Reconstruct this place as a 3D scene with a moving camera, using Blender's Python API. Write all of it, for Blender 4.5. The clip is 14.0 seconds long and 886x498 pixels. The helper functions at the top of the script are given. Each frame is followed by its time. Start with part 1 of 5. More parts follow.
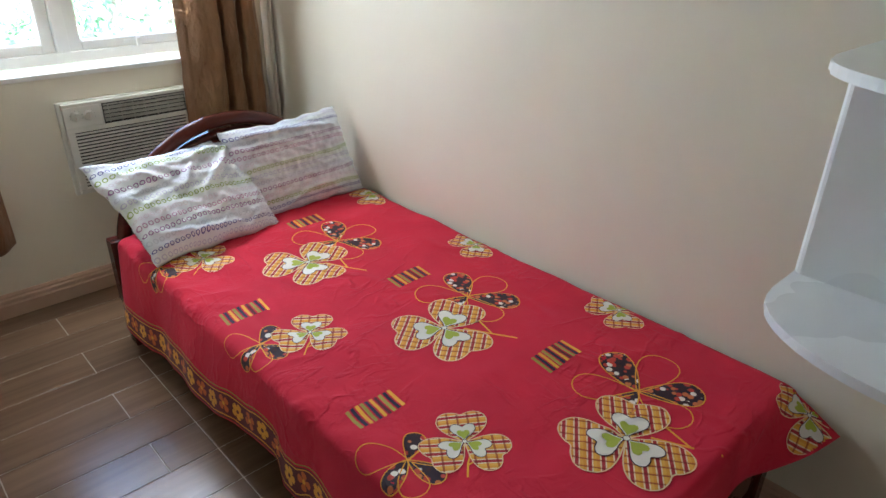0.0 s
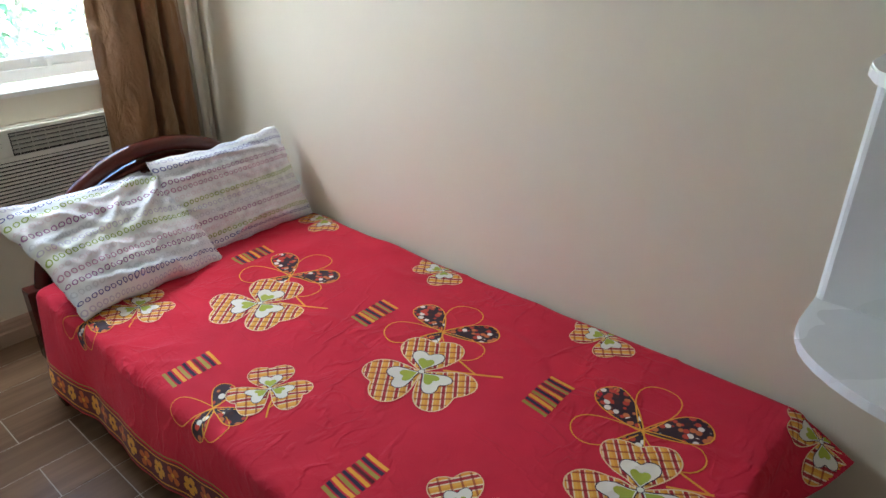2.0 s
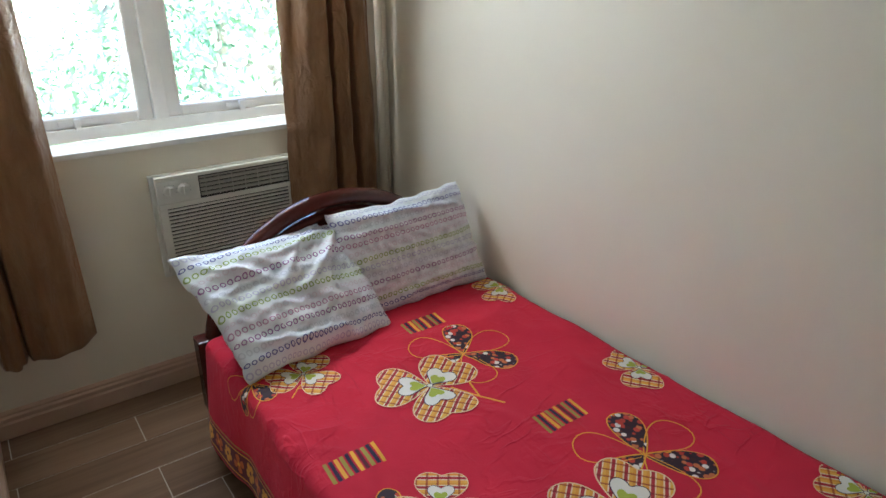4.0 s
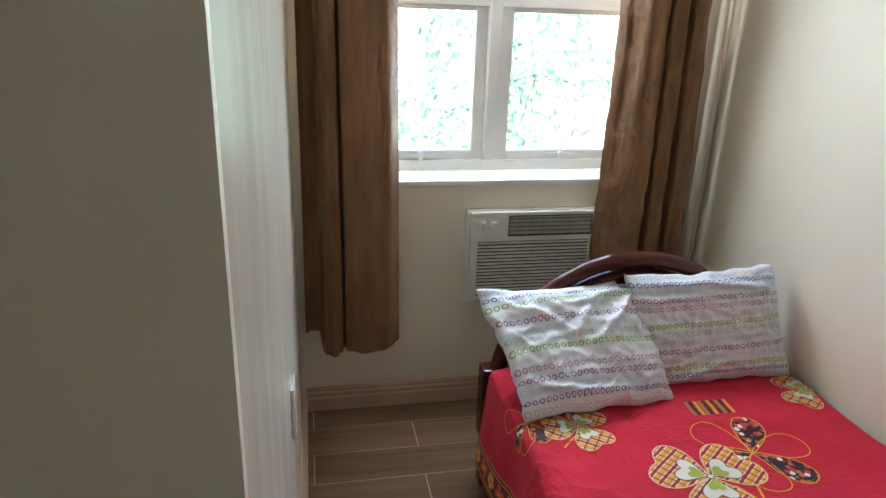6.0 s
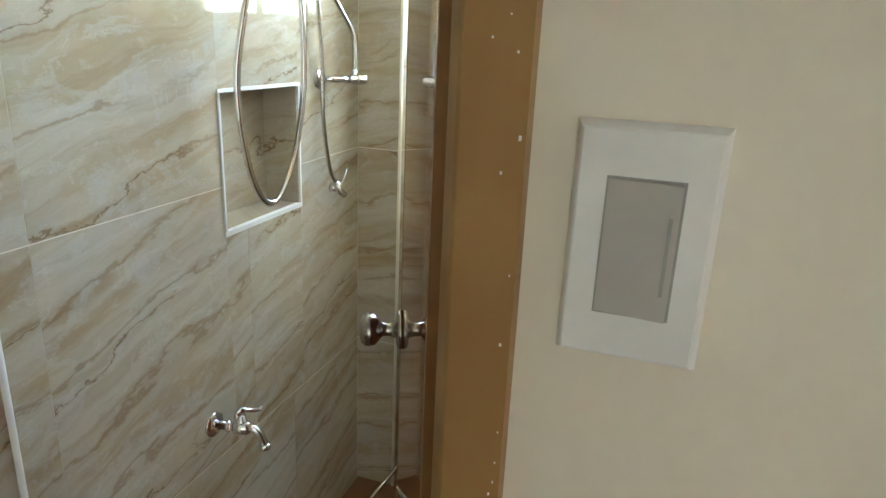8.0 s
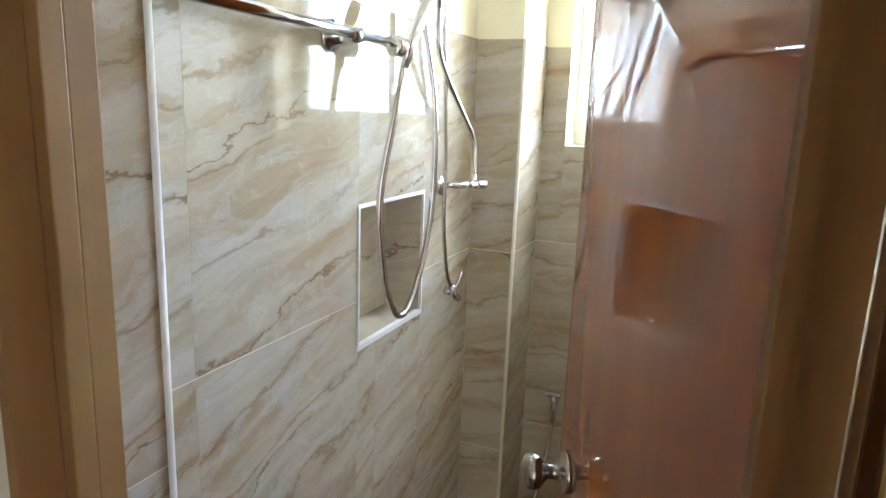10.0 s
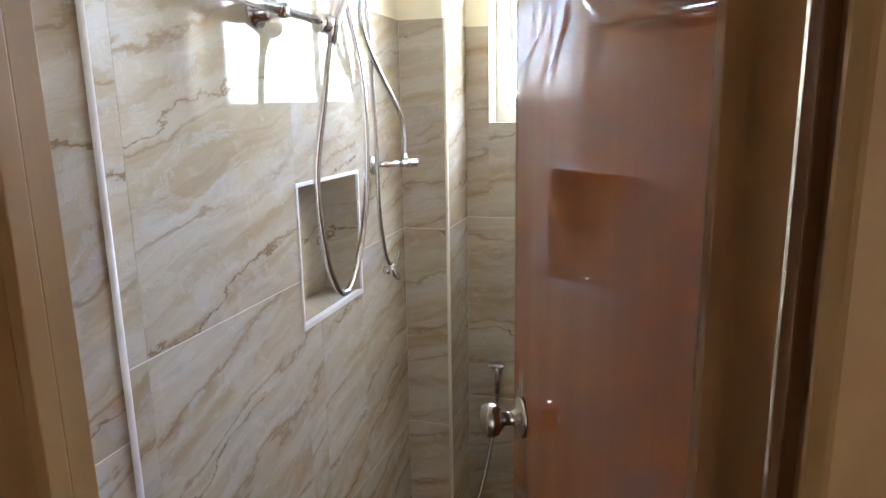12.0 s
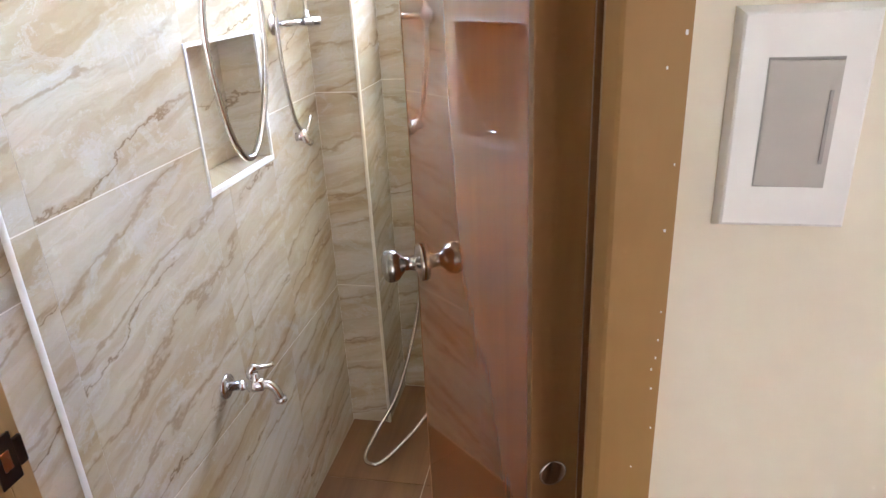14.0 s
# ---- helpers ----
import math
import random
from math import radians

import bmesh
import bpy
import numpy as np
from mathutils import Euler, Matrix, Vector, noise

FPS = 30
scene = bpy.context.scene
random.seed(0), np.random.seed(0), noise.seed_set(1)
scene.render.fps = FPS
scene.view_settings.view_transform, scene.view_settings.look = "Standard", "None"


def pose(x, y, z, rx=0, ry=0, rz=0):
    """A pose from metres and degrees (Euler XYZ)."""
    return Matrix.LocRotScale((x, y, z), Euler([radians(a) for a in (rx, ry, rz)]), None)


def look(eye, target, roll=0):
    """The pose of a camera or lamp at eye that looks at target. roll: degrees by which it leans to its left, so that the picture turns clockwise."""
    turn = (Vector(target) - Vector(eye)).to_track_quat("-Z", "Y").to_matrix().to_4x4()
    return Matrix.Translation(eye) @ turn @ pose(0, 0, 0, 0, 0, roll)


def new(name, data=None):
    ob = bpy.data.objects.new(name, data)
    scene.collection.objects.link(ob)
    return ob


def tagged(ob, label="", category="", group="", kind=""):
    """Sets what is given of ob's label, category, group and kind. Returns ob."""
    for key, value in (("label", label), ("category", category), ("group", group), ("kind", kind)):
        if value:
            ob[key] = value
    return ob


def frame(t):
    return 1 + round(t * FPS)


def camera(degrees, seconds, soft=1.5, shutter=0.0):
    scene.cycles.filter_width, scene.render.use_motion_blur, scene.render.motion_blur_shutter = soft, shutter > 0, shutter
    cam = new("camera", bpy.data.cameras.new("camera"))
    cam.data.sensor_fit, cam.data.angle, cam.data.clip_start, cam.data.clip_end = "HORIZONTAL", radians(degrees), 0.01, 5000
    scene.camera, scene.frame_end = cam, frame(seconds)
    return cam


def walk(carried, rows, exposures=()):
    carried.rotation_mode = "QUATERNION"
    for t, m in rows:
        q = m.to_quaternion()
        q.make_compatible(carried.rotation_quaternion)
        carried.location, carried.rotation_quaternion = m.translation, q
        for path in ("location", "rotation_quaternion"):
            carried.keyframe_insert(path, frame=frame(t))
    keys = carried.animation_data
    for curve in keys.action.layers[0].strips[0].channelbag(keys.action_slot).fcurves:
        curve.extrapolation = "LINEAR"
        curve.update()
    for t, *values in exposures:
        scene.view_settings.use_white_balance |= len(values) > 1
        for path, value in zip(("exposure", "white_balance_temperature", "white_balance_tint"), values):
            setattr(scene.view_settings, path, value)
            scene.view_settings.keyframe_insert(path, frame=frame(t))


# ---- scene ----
cam = camera(67.6, 14.0)
PATH = [
    (0, (0.303, 0.148, 1.353), (1.535, 1.444, 0.457), 1.1),
    (0.5, (0.286, 0.231, 1.351), (1.57, 1.481, 0.464), 0.6),
    (1, (0.278, 0.279, 1.346), (1.618, 1.474, 0.465), 0.6),
    (1.5, (0.333, 0.312, 1.343), (1.689, 1.491, 0.465), 0.3),
    (2, (0.378, 0.333, 1.34), (1.74, 1.501, 0.457), 0.4),
    (2.2, (0.377, 0.363, 1.344), (1.742, 1.528, 0.461), 0.3),
    (4.3, (0.491, 0.628, 1.35), (1.488, 2.184, 0.585), 0.6),
    (4.5, (0.501, 0.632, 1.346), (1.443, 2.229, 0.597), 1.2),
    (5, (0.495, 0.642, 1.356), (1.284, 2.33, 0.63), 1.3),
    (5.5, (0.462, 0.641, 1.359), (1.039, 2.424, 0.66), 1.7),
    (6, (0.368, 0.627, 1.375), (0.749, 2.473, 0.707), 2.0),
    (6.5, (0.261, 0.616, 1.377), (0.444, 2.502, 0.737), 2.3),
    (7, (0.169, 0.632, 1.37), (0.155, 2.532, 0.744), 2.4),
    (7.5, (0.126, 0.695, 1.384), (-0.204, 2.567, 0.76), 2.1),
    (8, (0.111, 0.742, 1.395), (-0.497, 2.548, 0.789), 2.5),
    (8.5, (0.041, 0.751, 1.415), (-0.72, 2.513, 0.856), 2.5),
    (9, (-0.026, 0.743, 1.456), (-0.797, 2.509, 0.922), 2.0),
    (9.2, (-0.042, 0.747, 1.474), (-0.83, 2.51, 0.953), 2.3),
    (11.3, (-0.106, 0.704, 1.458), (-0.745, 2.579, 1.181), -0.1),
    (11.5, (-0.106, 0.699, 1.451), (-0.695, 2.585, 1.139), 0.1),
    (12, (-0.099, 0.693, 1.422), (-0.656, 2.568, 1.006), -1.0),
    (12.5, (-0.098, 0.688, 1.408), (-0.607, 2.544, 0.862), -1.6),
    (13, (-0.102, 0.683, 1.395), (-0.569, 2.526, 0.776), -1.8),
    (13.5, (-0.092, 0.682, 1.379), (-0.512, 2.506, 0.676), -2.1),
    (14, (-0.016, 0.68, 1.385), (-0.399, 2.484, 0.612), -2.8),
]
EXPOSURE = [(0, 5.03, 6200, 12), (2, 4.97, 6200, 12), (4.5, 4.52, 6200, 11), (5.5, 4.6, 6200, 12), (6.0, 4.72, 6200, 12), (6.5, 4.8, 6100, 8), (7.0, 5.2, 6050, 4), (7.5, 5.95, 6000, 3),
            (8.0, 6.42, 6050, 5), (8.5, 6.65, 6050, 6), (9.2, 6.80, 6000, 8), (11.3, 5.9, 5850, 22), (12, 6.43, 5950, 22), (13, 7.0, 6000, 23), (14, 7.3, 6000, 22)]
SKY = 0.10
walk(cam, [(t, look(eye, target, roll)) for t, eye, target, roll in PATH], EXPOSURE)

# ---- light ----
world = bpy.data.worlds.new("sky")
scene.world = world
world.use_nodes = True
wn = world.node_tree.nodes
sky = wn.new("ShaderNodeTexSky")
sky.sky_type = "NISHITA"
sky.sun_disc = False
sky.sun_elevation, sky.sun_rotation = radians(52), radians(200)
wn["Background"].inputs["Strength"].default_value = SKY
world.node_tree.links.new(sky.outputs[0], wn["Background"].inputs["Color"])
sun = new("sun", bpy.data.lights.new("sun", "SUN"))
sun.data.energy, sun.data.angle, sun.data.color = 5.0, radians(0.6), (1.0, 0.98, 0.95)
sun.matrix_world = look((-6, -16, 22), (0, 0, 0))


def area_light(name, at, to, w, h, watts, color):
    """An area lamp looking into the room: window sky light, and one added fill."""
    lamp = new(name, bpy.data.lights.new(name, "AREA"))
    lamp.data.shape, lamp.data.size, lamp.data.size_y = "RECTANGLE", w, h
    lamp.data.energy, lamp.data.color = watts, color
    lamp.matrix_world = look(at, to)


area_light("bedroom_window_light", (1.0, 2.885, 1.725), (1.0, 1.2, -0.1), 0.98, 0.40, 0.72, (0.90, 0.95, 1.0))
# added fill behind the walker, in an unseen recess with no known source
area_light("unseen_fill_light", (1.00, -1.74, 1.02), (1.00, 1.0, 1.02), 0.80, 1.96, 0.13, (1.0, 0.97, 0.92))
area_light("bathroom_window_light", (-0.22, 2.89, 1.69), (-0.22, 0.0, 0.6), 0.62, 0.60, 0.19, (0.88, 0.95, 1.0))

# ---- materials ----


class Mat:
    """A node material with short ways to add nodes."""

    def __init__(self, name, color=(0.8, 0.8, 0.8), rough=0.5, metal=0.0):
        self.m = bpy.data.materials.new(name)
        self.m.use_nodes = True
        self.t = self.m.node_tree
        self.b = self.t.nodes["Principled BSDF"]
        self.set(self.b, "Base Color", (*color, 1))
        self.set(self.b, "Roughness", rough)
        self.set(self.b, "Metallic", metal)

    def set(self, node, key, value):
        sock = node.inputs[key]
        if isinstance(value, bpy.types.NodeSocket):
            self.t.links.new(value, sock)
        elif isinstance(value, bpy.types.Node):
            self.t.links.new(value.outputs[0], sock)
        else:
            if sock.type == "RGBA" and len(value) == 3:
                value = (*value, 1)
            sock.default_value = value

    def n(self, kind, **kw):
        node = self.t.nodes.new("ShaderNode" + kind)
        for k, v in kw.items():
            self.set(node, k, v)
        return node

    def coord(self, which="Object", scale=(1, 1, 1), rot=(0, 0, 0), loc=(0, 0, 0)):
        c = self.n("TexCoord")
        mp = self.n("Mapping", Scale=scale, Rotation=tuple(radians(a) for a in rot), Location=loc)
        self.t.links.new(c.outputs[which], mp.inputs["Vector"])
        return mp

    def noise(self, vec, scale, detail=4, rough=0.55, distort=0.0):
        return self.n("TexNoise", Vector=vec, Scale=scale, Detail=detail, Roughness=rough, Distortion=distort).outputs["Fac"]

    def ramp(self, fac, stops, hard=False):
        r = self.n("ValToRGB", Fac=fac)
        els = r.color_ramp.elements
        if hard:
            r.color_ramp.interpolation = "CONSTANT"
        while len(els) < len(stops):
            els.new(0.5)
        for e, (p, c) in zip(els, stops):
            e.position, e.color = p, (*c, 1)
        return r.outputs["Color"]

    def math(self, op, a, b=0.0, c=0.0):
        node = self.t.nodes.new("ShaderNodeMath")
        node.operation = op
        for i, v in enumerate((a, b, c)):
            if isinstance(v, (int, float)):
                node.inputs[i].default_value = v
            else:
                self.t.links.new(v, node.inputs[i])
        return node.outputs[0]

    def mix(self, fac, a, b, mode="MIX"):
        node = self.t.nodes.new("ShaderNodeMix")
        node.data_type, node.blend_type = "RGBA", mode
        self.set(node, 0, fac)
        self.set(node, 6, a)
        self.set(node, 7, b)
        return node.outputs[2]

    def bump(self, height, strength=0.2, dist=0.002):
        self.set(self.b, "Normal", self.n("Bump", Height=height, Strength=strength, Distance=dist).outputs[0])


def tint(c, k):
    return tuple(min(1, v * k) for v in c)


def paint(name, color, rough=0.45):
    a = Mat(name, color, rough)
    v = a.coord()
    big = a.noise(v, 1.3, 3)
    fine = a.noise(v, 160, 3)
    a.set(a.b, "Base Color", a.ramp(big, [(0.3, tint(color, 0.95)), (0.7, tint(color, 1.03))]))
    roll = a.noise(a.coord(scale=(14, 14, 2.2)), 1.0, 3)
    a.set(a.b, "Roughness", a.n("MapRange", Value=roll, **{"To Min": rough - 0.06, "To Max": rough + 0.1}).outputs[0])
    a.bump(a.math("ADD", a.math("MULTIPLY", fine, 0.25), roll), 0.12, 0.002)
    return a.m


def wood(name, light, dark, rough=0.35, axis=0, scale=1.0, coat=0.0, ring=1.0, spec=0.5):
    a = Mat(name, light, rough)
    a.set(a.b, "Specular IOR Level", spec)
    s = [38, 38, 38]
    s[axis] = 2.2
    v = a.coord(scale=tuple(q * scale for q in s))
    grain = a.noise(v, 1.0, 6, 0.6, 0.6)
    fine = a.noise(a.coord(scale=tuple(q * scale * 5 for q in s)), 1.0, 3)
    col = a.ramp(grain, [(0.25, dark), (0.5, tuple((p + q) / 2 for p, q in zip(light, dark))), (0.75, light)])
    info = a.n("ObjectInfo")
    shade = a.n("MapRange", Value=info.outputs["Random"], **{"To Min": 0.82, "To Max": 1.12})
    hs = a.n("HueSaturation", Color=col, Value=shade.outputs[0])
    a.set(a.b, "Base Color", a.mix(a.math("MULTIPLY", fine, 0.35), hs.outputs[0], dark))
    a.bump(a.math("ADD", grain, a.math("MULTIPLY", fine, 0.5)), 0.12 * ring, 0.001)
    if coat:
        a.set(a.b, "Coat Weight", coat)
        a.set(a.b, "Coat Roughness", 0.0)
        flow = [85.0, 85.0, 85.0]
        flow[axis] = 1.5
        brush = a.noise(a.coord(scale=tuple(flow)), 1.0, 3, 0.6)
        a.set(a.b, "Coat Normal", a.n("Bump", Height=brush, Strength=0.11, Distance=0.0005).outputs[0])
        a.set(a.b, "Coat IOR", 1.49)
        a.set(a.b, "Specular IOR Level", 0.0)
    return a.m


def marble(name, wetness=0.03):
    """Beige travertine-look glazed tile: slanting ochre bands, long thin brown veins and pale grey fossil clouds."""
    a = Mat(name, (0.6, 0.5, 0.38), wetness)
    c = a.n("TexCoord").outputs["Object"]
    own = a.math("MULTIPLY", a.n("ObjectInfo").outputs["Random"], 7.0)
    sep = a.n("SeparateXYZ", Vector=c)
    u = a.math("ADD", a.math("ADD", sep.outputs["Y"], a.math("MULTIPLY", sep.outputs["X"], 0.8)), own)
    w = sep.outputs["Z"]
    along = a.math("ADD", a.math("MULTIPLY", u, 0.97), a.math("MULTIPLY", w, 0.24))
    across = a.math("SUBTRACT", a.math("MULTIPLY", w, 0.97), a.math("MULTIPLY", u, 0.24))
    vec = a.n("CombineXYZ", X=a.math("MULTIPLY", along, 1.7), Y=a.math("MULTIPLY", across, 4.5), Z=own).outputs[0]
    warp = a.noise(vec, 2.0, 6, 0.62)
    level = a.math("ADD", across, a.math("MULTIPLY", warp, 0.13))
    vec2 = a.n("CombineXYZ", X=a.math("MULTIPLY", along, 0.9), Y=a.math("MULTIPLY", level, 11.0), Z=own).outputs[0]
    band = a.noise(vec2, 1.0, 6, 0.58, 0.2)
    col = a.ramp(band, [(0.28, (0.345, 0.25, 0.145)), (0.39, (0.435, 0.345, 0.22)), (0.48, (0.48, 0.405, 0.29)), (0.58, (0.515, 0.455, 0.35)), (0.72, (0.57, 0.535, 0.455))])
    streak = a.noise(a.n("CombineXYZ", X=a.math("MULTIPLY", along, 2.6), Y=a.math("MULTIPLY", level, 46.0), Z=own).outputs[0], 1.0, 5, 0.65, 0.3)
    col = a.mix(a.n("MapRange", Value=streak, **{"From Min": 0.5, "From Max": 0.72, "To Max": 0.42}).outputs[0], col, (0.31, 0.225, 0.125))
    pale = a.n("MapRange", Value=streak, **{"From Min": 0.46, "From Max": 0.30, "To Max": 0.3}).outputs[0]
    col = a.mix(pale, col, (0.62, 0.57, 0.47))
    patch = a.noise(a.n("CombineXYZ", X=a.math("MULTIPLY", along, 5.0), Y=a.math("MULTIPLY", level, 9.0), Z=own).outputs[0], 1.0, 8, 0.70, 1.2)
    cloud = a.n("MapRange", Value=patch, **{"From Min": 0.54, "From Max": 0.64, "To Max": 0.5}).outputs[0]
    col = a.mix(cloud, col, (0.55, 0.535, 0.49))
    rim = a.n("MapRange", Value=a.math("ABSOLUTE", a.math("SUBTRACT", patch, 0.565)), **{"From Min": 0.0, "From Max": 0.010, "To Min": 0.28, "To Max": 0.0}).outputs[0]
    col = a.mix(rim, col, (0.66, 0.65, 0.60))
    speck = a.noise(a.n("CombineXYZ", X=a.math("MULTIPLY", along, 26.0), Y=a.math("MULTIPLY", level, 40.0), Z=own).outputs[0], 1.0, 4, 0.6, 0.6)
    grain = a.n("MapRange", Value=speck, **{"From Min": 0.60, "From Max": 0.70, "To Max": 0.2}).outputs[0]
    col = a.mix(grain, col, (0.70, 0.68, 0.62))
    wob = a.noise(a.n("CombineXYZ", X=a.math("MULTIPLY", along, 3.2), Y=a.math("MULTIPLY", across, 6.0), Z=own).outputs[0], 1.0, 6, 0.62)
    for freq, wid, amp, dark, seed in ((3.4, 0.011, 0.75, (0.15, 0.095, 0.045), 1.0), (7.5, 0.045, 0.5, (0.24, 0.155, 0.075), 3.0)):
        f = a.math("FRACT", a.math("ADD", a.math("MULTIPLY", level, freq), a.math("MULTIPLY", wob, 0.55 + 0.2 * seed)))
        thin = a.math("ABSOLUTE", a.math("SUBTRACT", f, 0.5))
        vm = a.n("MapRange", Value=thin, **{"From Min": wid * 0.25, "From Max": wid, "To Min": amp, "To Max": 0.0}).outputs[0]
        gate = a.n("MapRange", Value=a.noise(a.coord(loc=(seed, seed, 0)), 1.9, 2), **{"From Min": 0.44, "From Max": 0.54}).outputs[0]
        col = a.mix(a.math("MULTIPLY", vm, gate), col, dark)
        halo = a.n("MapRange", Value=thin, **{"From Min": 0.0, "From Max": wid * 4, "To Min": amp * 0.3, "To Max": 0.0}).outputs[0]
        col = a.mix(a.math("MULTIPLY", halo, gate), col, (0.33, 0.235, 0.125))
    pit = a.noise(c, 150, 3)
    pm = a.n("MapRange", Value=pit, **{"From Min": 0.64, "From Max": 0.72, "To Max": 0.3}).outputs[0]
    col = a.mix(pm, col, (0.40, 0.31, 0.20))
    a.set(a.b, "Base Color", col)
    a.bump(band, 0.012, 0.001)
    return a.m


def plain(name, color, rough=0.4, metal=0.0, grain=90, depth=0.06):
    a = Mat(name, color, rough, metal)
    v = a.coord()
    f = a.noise(v, grain, 3)
    g = a.noise(v, grain / 12, 3)
    a.set(a.b, "Base Color", a.ramp(g, [(0.3, tint(color, 0.93)), (0.7, tint(color, 1.05))]))
    a.set(a.b, "Roughness", a.n("MapRange", Value=g, **{"To Min": max(0.02, rough * 0.8), "To Max": min(1, rough * 1.25)}).outputs[0])
    a.bump(f, depth, 0.001)
    return a.m


def fabric(name, color, rough=0.75, sheen=0.3, weave=900):
    a = Mat(name, color, rough)
    v = a.coord()
    w = a.noise(v, weave, 2)
    g = a.noise(v, 7, 4)
    a.set(a.b, "Base Color", a.ramp(g, [(0.3, tint(color, 0.92)), (0.7, tint(color, 1.06))]))
    a.set(a.b, "Sheen Weight", sheen)
    a.set(a.b, "Specular IOR Level", 0.25)
    a.bump(w, 0.12, 0.0008)
    return a.m


CREAM = (0.79, 0.735, 0.605)
M_WALL = paint("cream_wall_paint", CREAM, 0.55)
M_GLOSS = paint("glossy_cream_wall_paint", CREAM, 0.20)
M_BATHWALL = paint("yellow_cream_bathroom_paint", (0.82, 0.74, 0.54), 0.5)
M_CEIL = paint("white_ceiling_paint", (0.82, 0.81, 0.77), 0.7)
M_BASE = plain("beige_brown_baseboard_tile", (0.50, 0.345, 0.245), 0.5)
M_PLANK = wood("brown_wood_look_floor_tile", (0.275, 0.168, 0.100), (0.130, 0.076, 0.045), 0.24, axis=0, scale=0.55, ring=0.5)
M_GROUT = plain("grey_beige_grout", (0.42, 0.34, 0.255), 0.8)
M_BATHFLOOR = wood("brown_bathroom_floor_tile", (0.23, 0.112, 0.040), (0.13, 0.058, 0.020), 0.5, axis=1, scale=0.6, ring=0.5)
M_MARBLE = marble("beige_veined_wall_tile")
M_TILEGROUT = plain("pale_tile_grout", (0.76, 0.70, 0.58), 0.8)
M_FRAME = plain("white_window_paint", (0.80, 0.80, 0.76), 0.35)
M_SILL = plain("white_sill_paint", (0.83, 0.82, 0.78), 0.4)
M_CHROME = plain("chrome", (0.75, 0.75, 0.76), 0.12, 1.0, depth=0.01)
M_STEEL = plain("brushed_steel", (0.62, 0.60, 0.57), 0.22, 1.0, depth=0.02)
M_KNOB = plain("dull_steel", (0.40, 0.37, 0.33), 0.2, 1.0, depth=0.02)
M_DARKSTEEL = plain("dark_metal", (0.10, 0.09, 0.08), 0.35, 1.0)
M_DOOR = wood("varnished_reddish_brown_door", (0.37, 0.112, 0.024), (0.30, 0.084, 0.017), 0.5, axis=2, scale=0.5, coat=1.0, ring=0.3)
M_EDGE = wood("golden_brown_door_edge", (0.30, 0.155, 0.050), (0.22, 0.105, 0.033), 0.45, axis=2, scale=0.6, spec=0.25)
M_JAMB = wood("light_brown_varnished_frame", (0.43, 0.255, 0.095), (0.33, 0.185, 0.064), 0.45, axis=2, scale=0.6, ring=0.6, spec=0.28)
# darker copy of the frame wood, with the inner jamb's shade painted in
M_JAMB_SHADE = wood("shaded_jamb_wood", (0.20, 0.085, 0.024), (0.14, 0.056, 0.016), 0.45, axis=2, scale=0.6, spec=0.25)
M_MAHOGANY = wood("dark_red_mahogany", (0.125, 0.030, 0.020), (0.050, 0.012, 0.010), 0.22, axis=0, scale=0.7, coat=0.7, ring=0.4)
M_PLASTIC = plain("white_plastic", (0.80, 0.80, 0.78), 0.32)
M_IVORY = plain("ivory_plastic", (0.74, 0.73, 0.66), 0.38)
M_ACGRILLE = plain("grey_beige_grille_plastic", (0.40, 0.385, 0.33), 0.45)
M_ROCKER = plain("grey_beige_switch_plastic", (0.50, 0.48, 0.45), 0.4)
# near black, for dark small parts and for shade painted into gaps
M_DARK = plain("dark_plastic_and_shade", (0.03, 0.03, 0.028), 0.7)
M_GREY = plain("grey_plastic", (0.34, 0.34, 0.32), 0.45)
M_SHELF = plain("white_laminate", (0.80, 0.83, 0.84), 0.28, grain=40, depth=0.03)
M_RED = fabric("red_cotton_sheet", (0.61, 0.020, 0.050), 0.85, 0.04)


def creased(m):
    """Fine pressed-in creases over the weave."""
    a = Mat("pressed_cotton")
    bpy.data.materials.remove(a.m)
    a.m, a.t = m, m.node_tree
    a.b = a.t.nodes["Principled BSDF"]
    high = a.noise(a.coord(), 900, 2)
    for sc, turn, amount in (((5.0, 11.0, 5.0), 25, 9.0), ((12.0, 5.0, 6.0), -20, 7.0), ((22.0, 26.0, 22.0), 40, 3.0)):
        n_ = a.noise(a.coord(scale=sc, rot=(0, 0, turn)), 1.0, 3, 0.55, 0.4)
        ridge = a.n("MapRange", Value=a.math("ABSOLUTE", a.math("SUBTRACT", n_, 0.5)), **{"From Min": 0.0, "From Max": 0.04, "To Min": 1.0, "To Max": 0.0}).outputs[0]
        gate = a.n("MapRange", Value=a.noise(a.coord(loc=(turn, 0, 0)), 3.0, 2), **{"From Min": 0.46, "From Max": 0.66}).outputs[0]
        high = a.math("ADD", high, a.math("MULTIPLY", a.math("MULTIPLY", ridge, gate), amount))
    a.bump(high, 0.5, 0.0007)


creased(M_RED)
M_MATTRESS = fabric("white_mattress_ticking", (0.7, 0.68, 0.62))
M_YELLOW = fabric("printed_yellow", (0.80, 0.38, 0.04), 0.7, 0.1)
M_ORANGE = fabric("printed_orange", (0.62, 0.14, 0.03), 0.7, 0.1)
M_NAVY = fabric("printed_navy", (0.030, 0.020, 0.055), 0.7, 0.1)
M_OLIVE = fabric("printed_olive", (0.36, 0.30, 0.05), 0.7, 0.1)
M_GREEN = fabric("printed_leaf_green", (0.40, 0.46, 0.06), 0.7, 0.1)
M_WHITE = fabric("printed_white", (0.78, 0.76, 0.70), 0.7, 0.1)
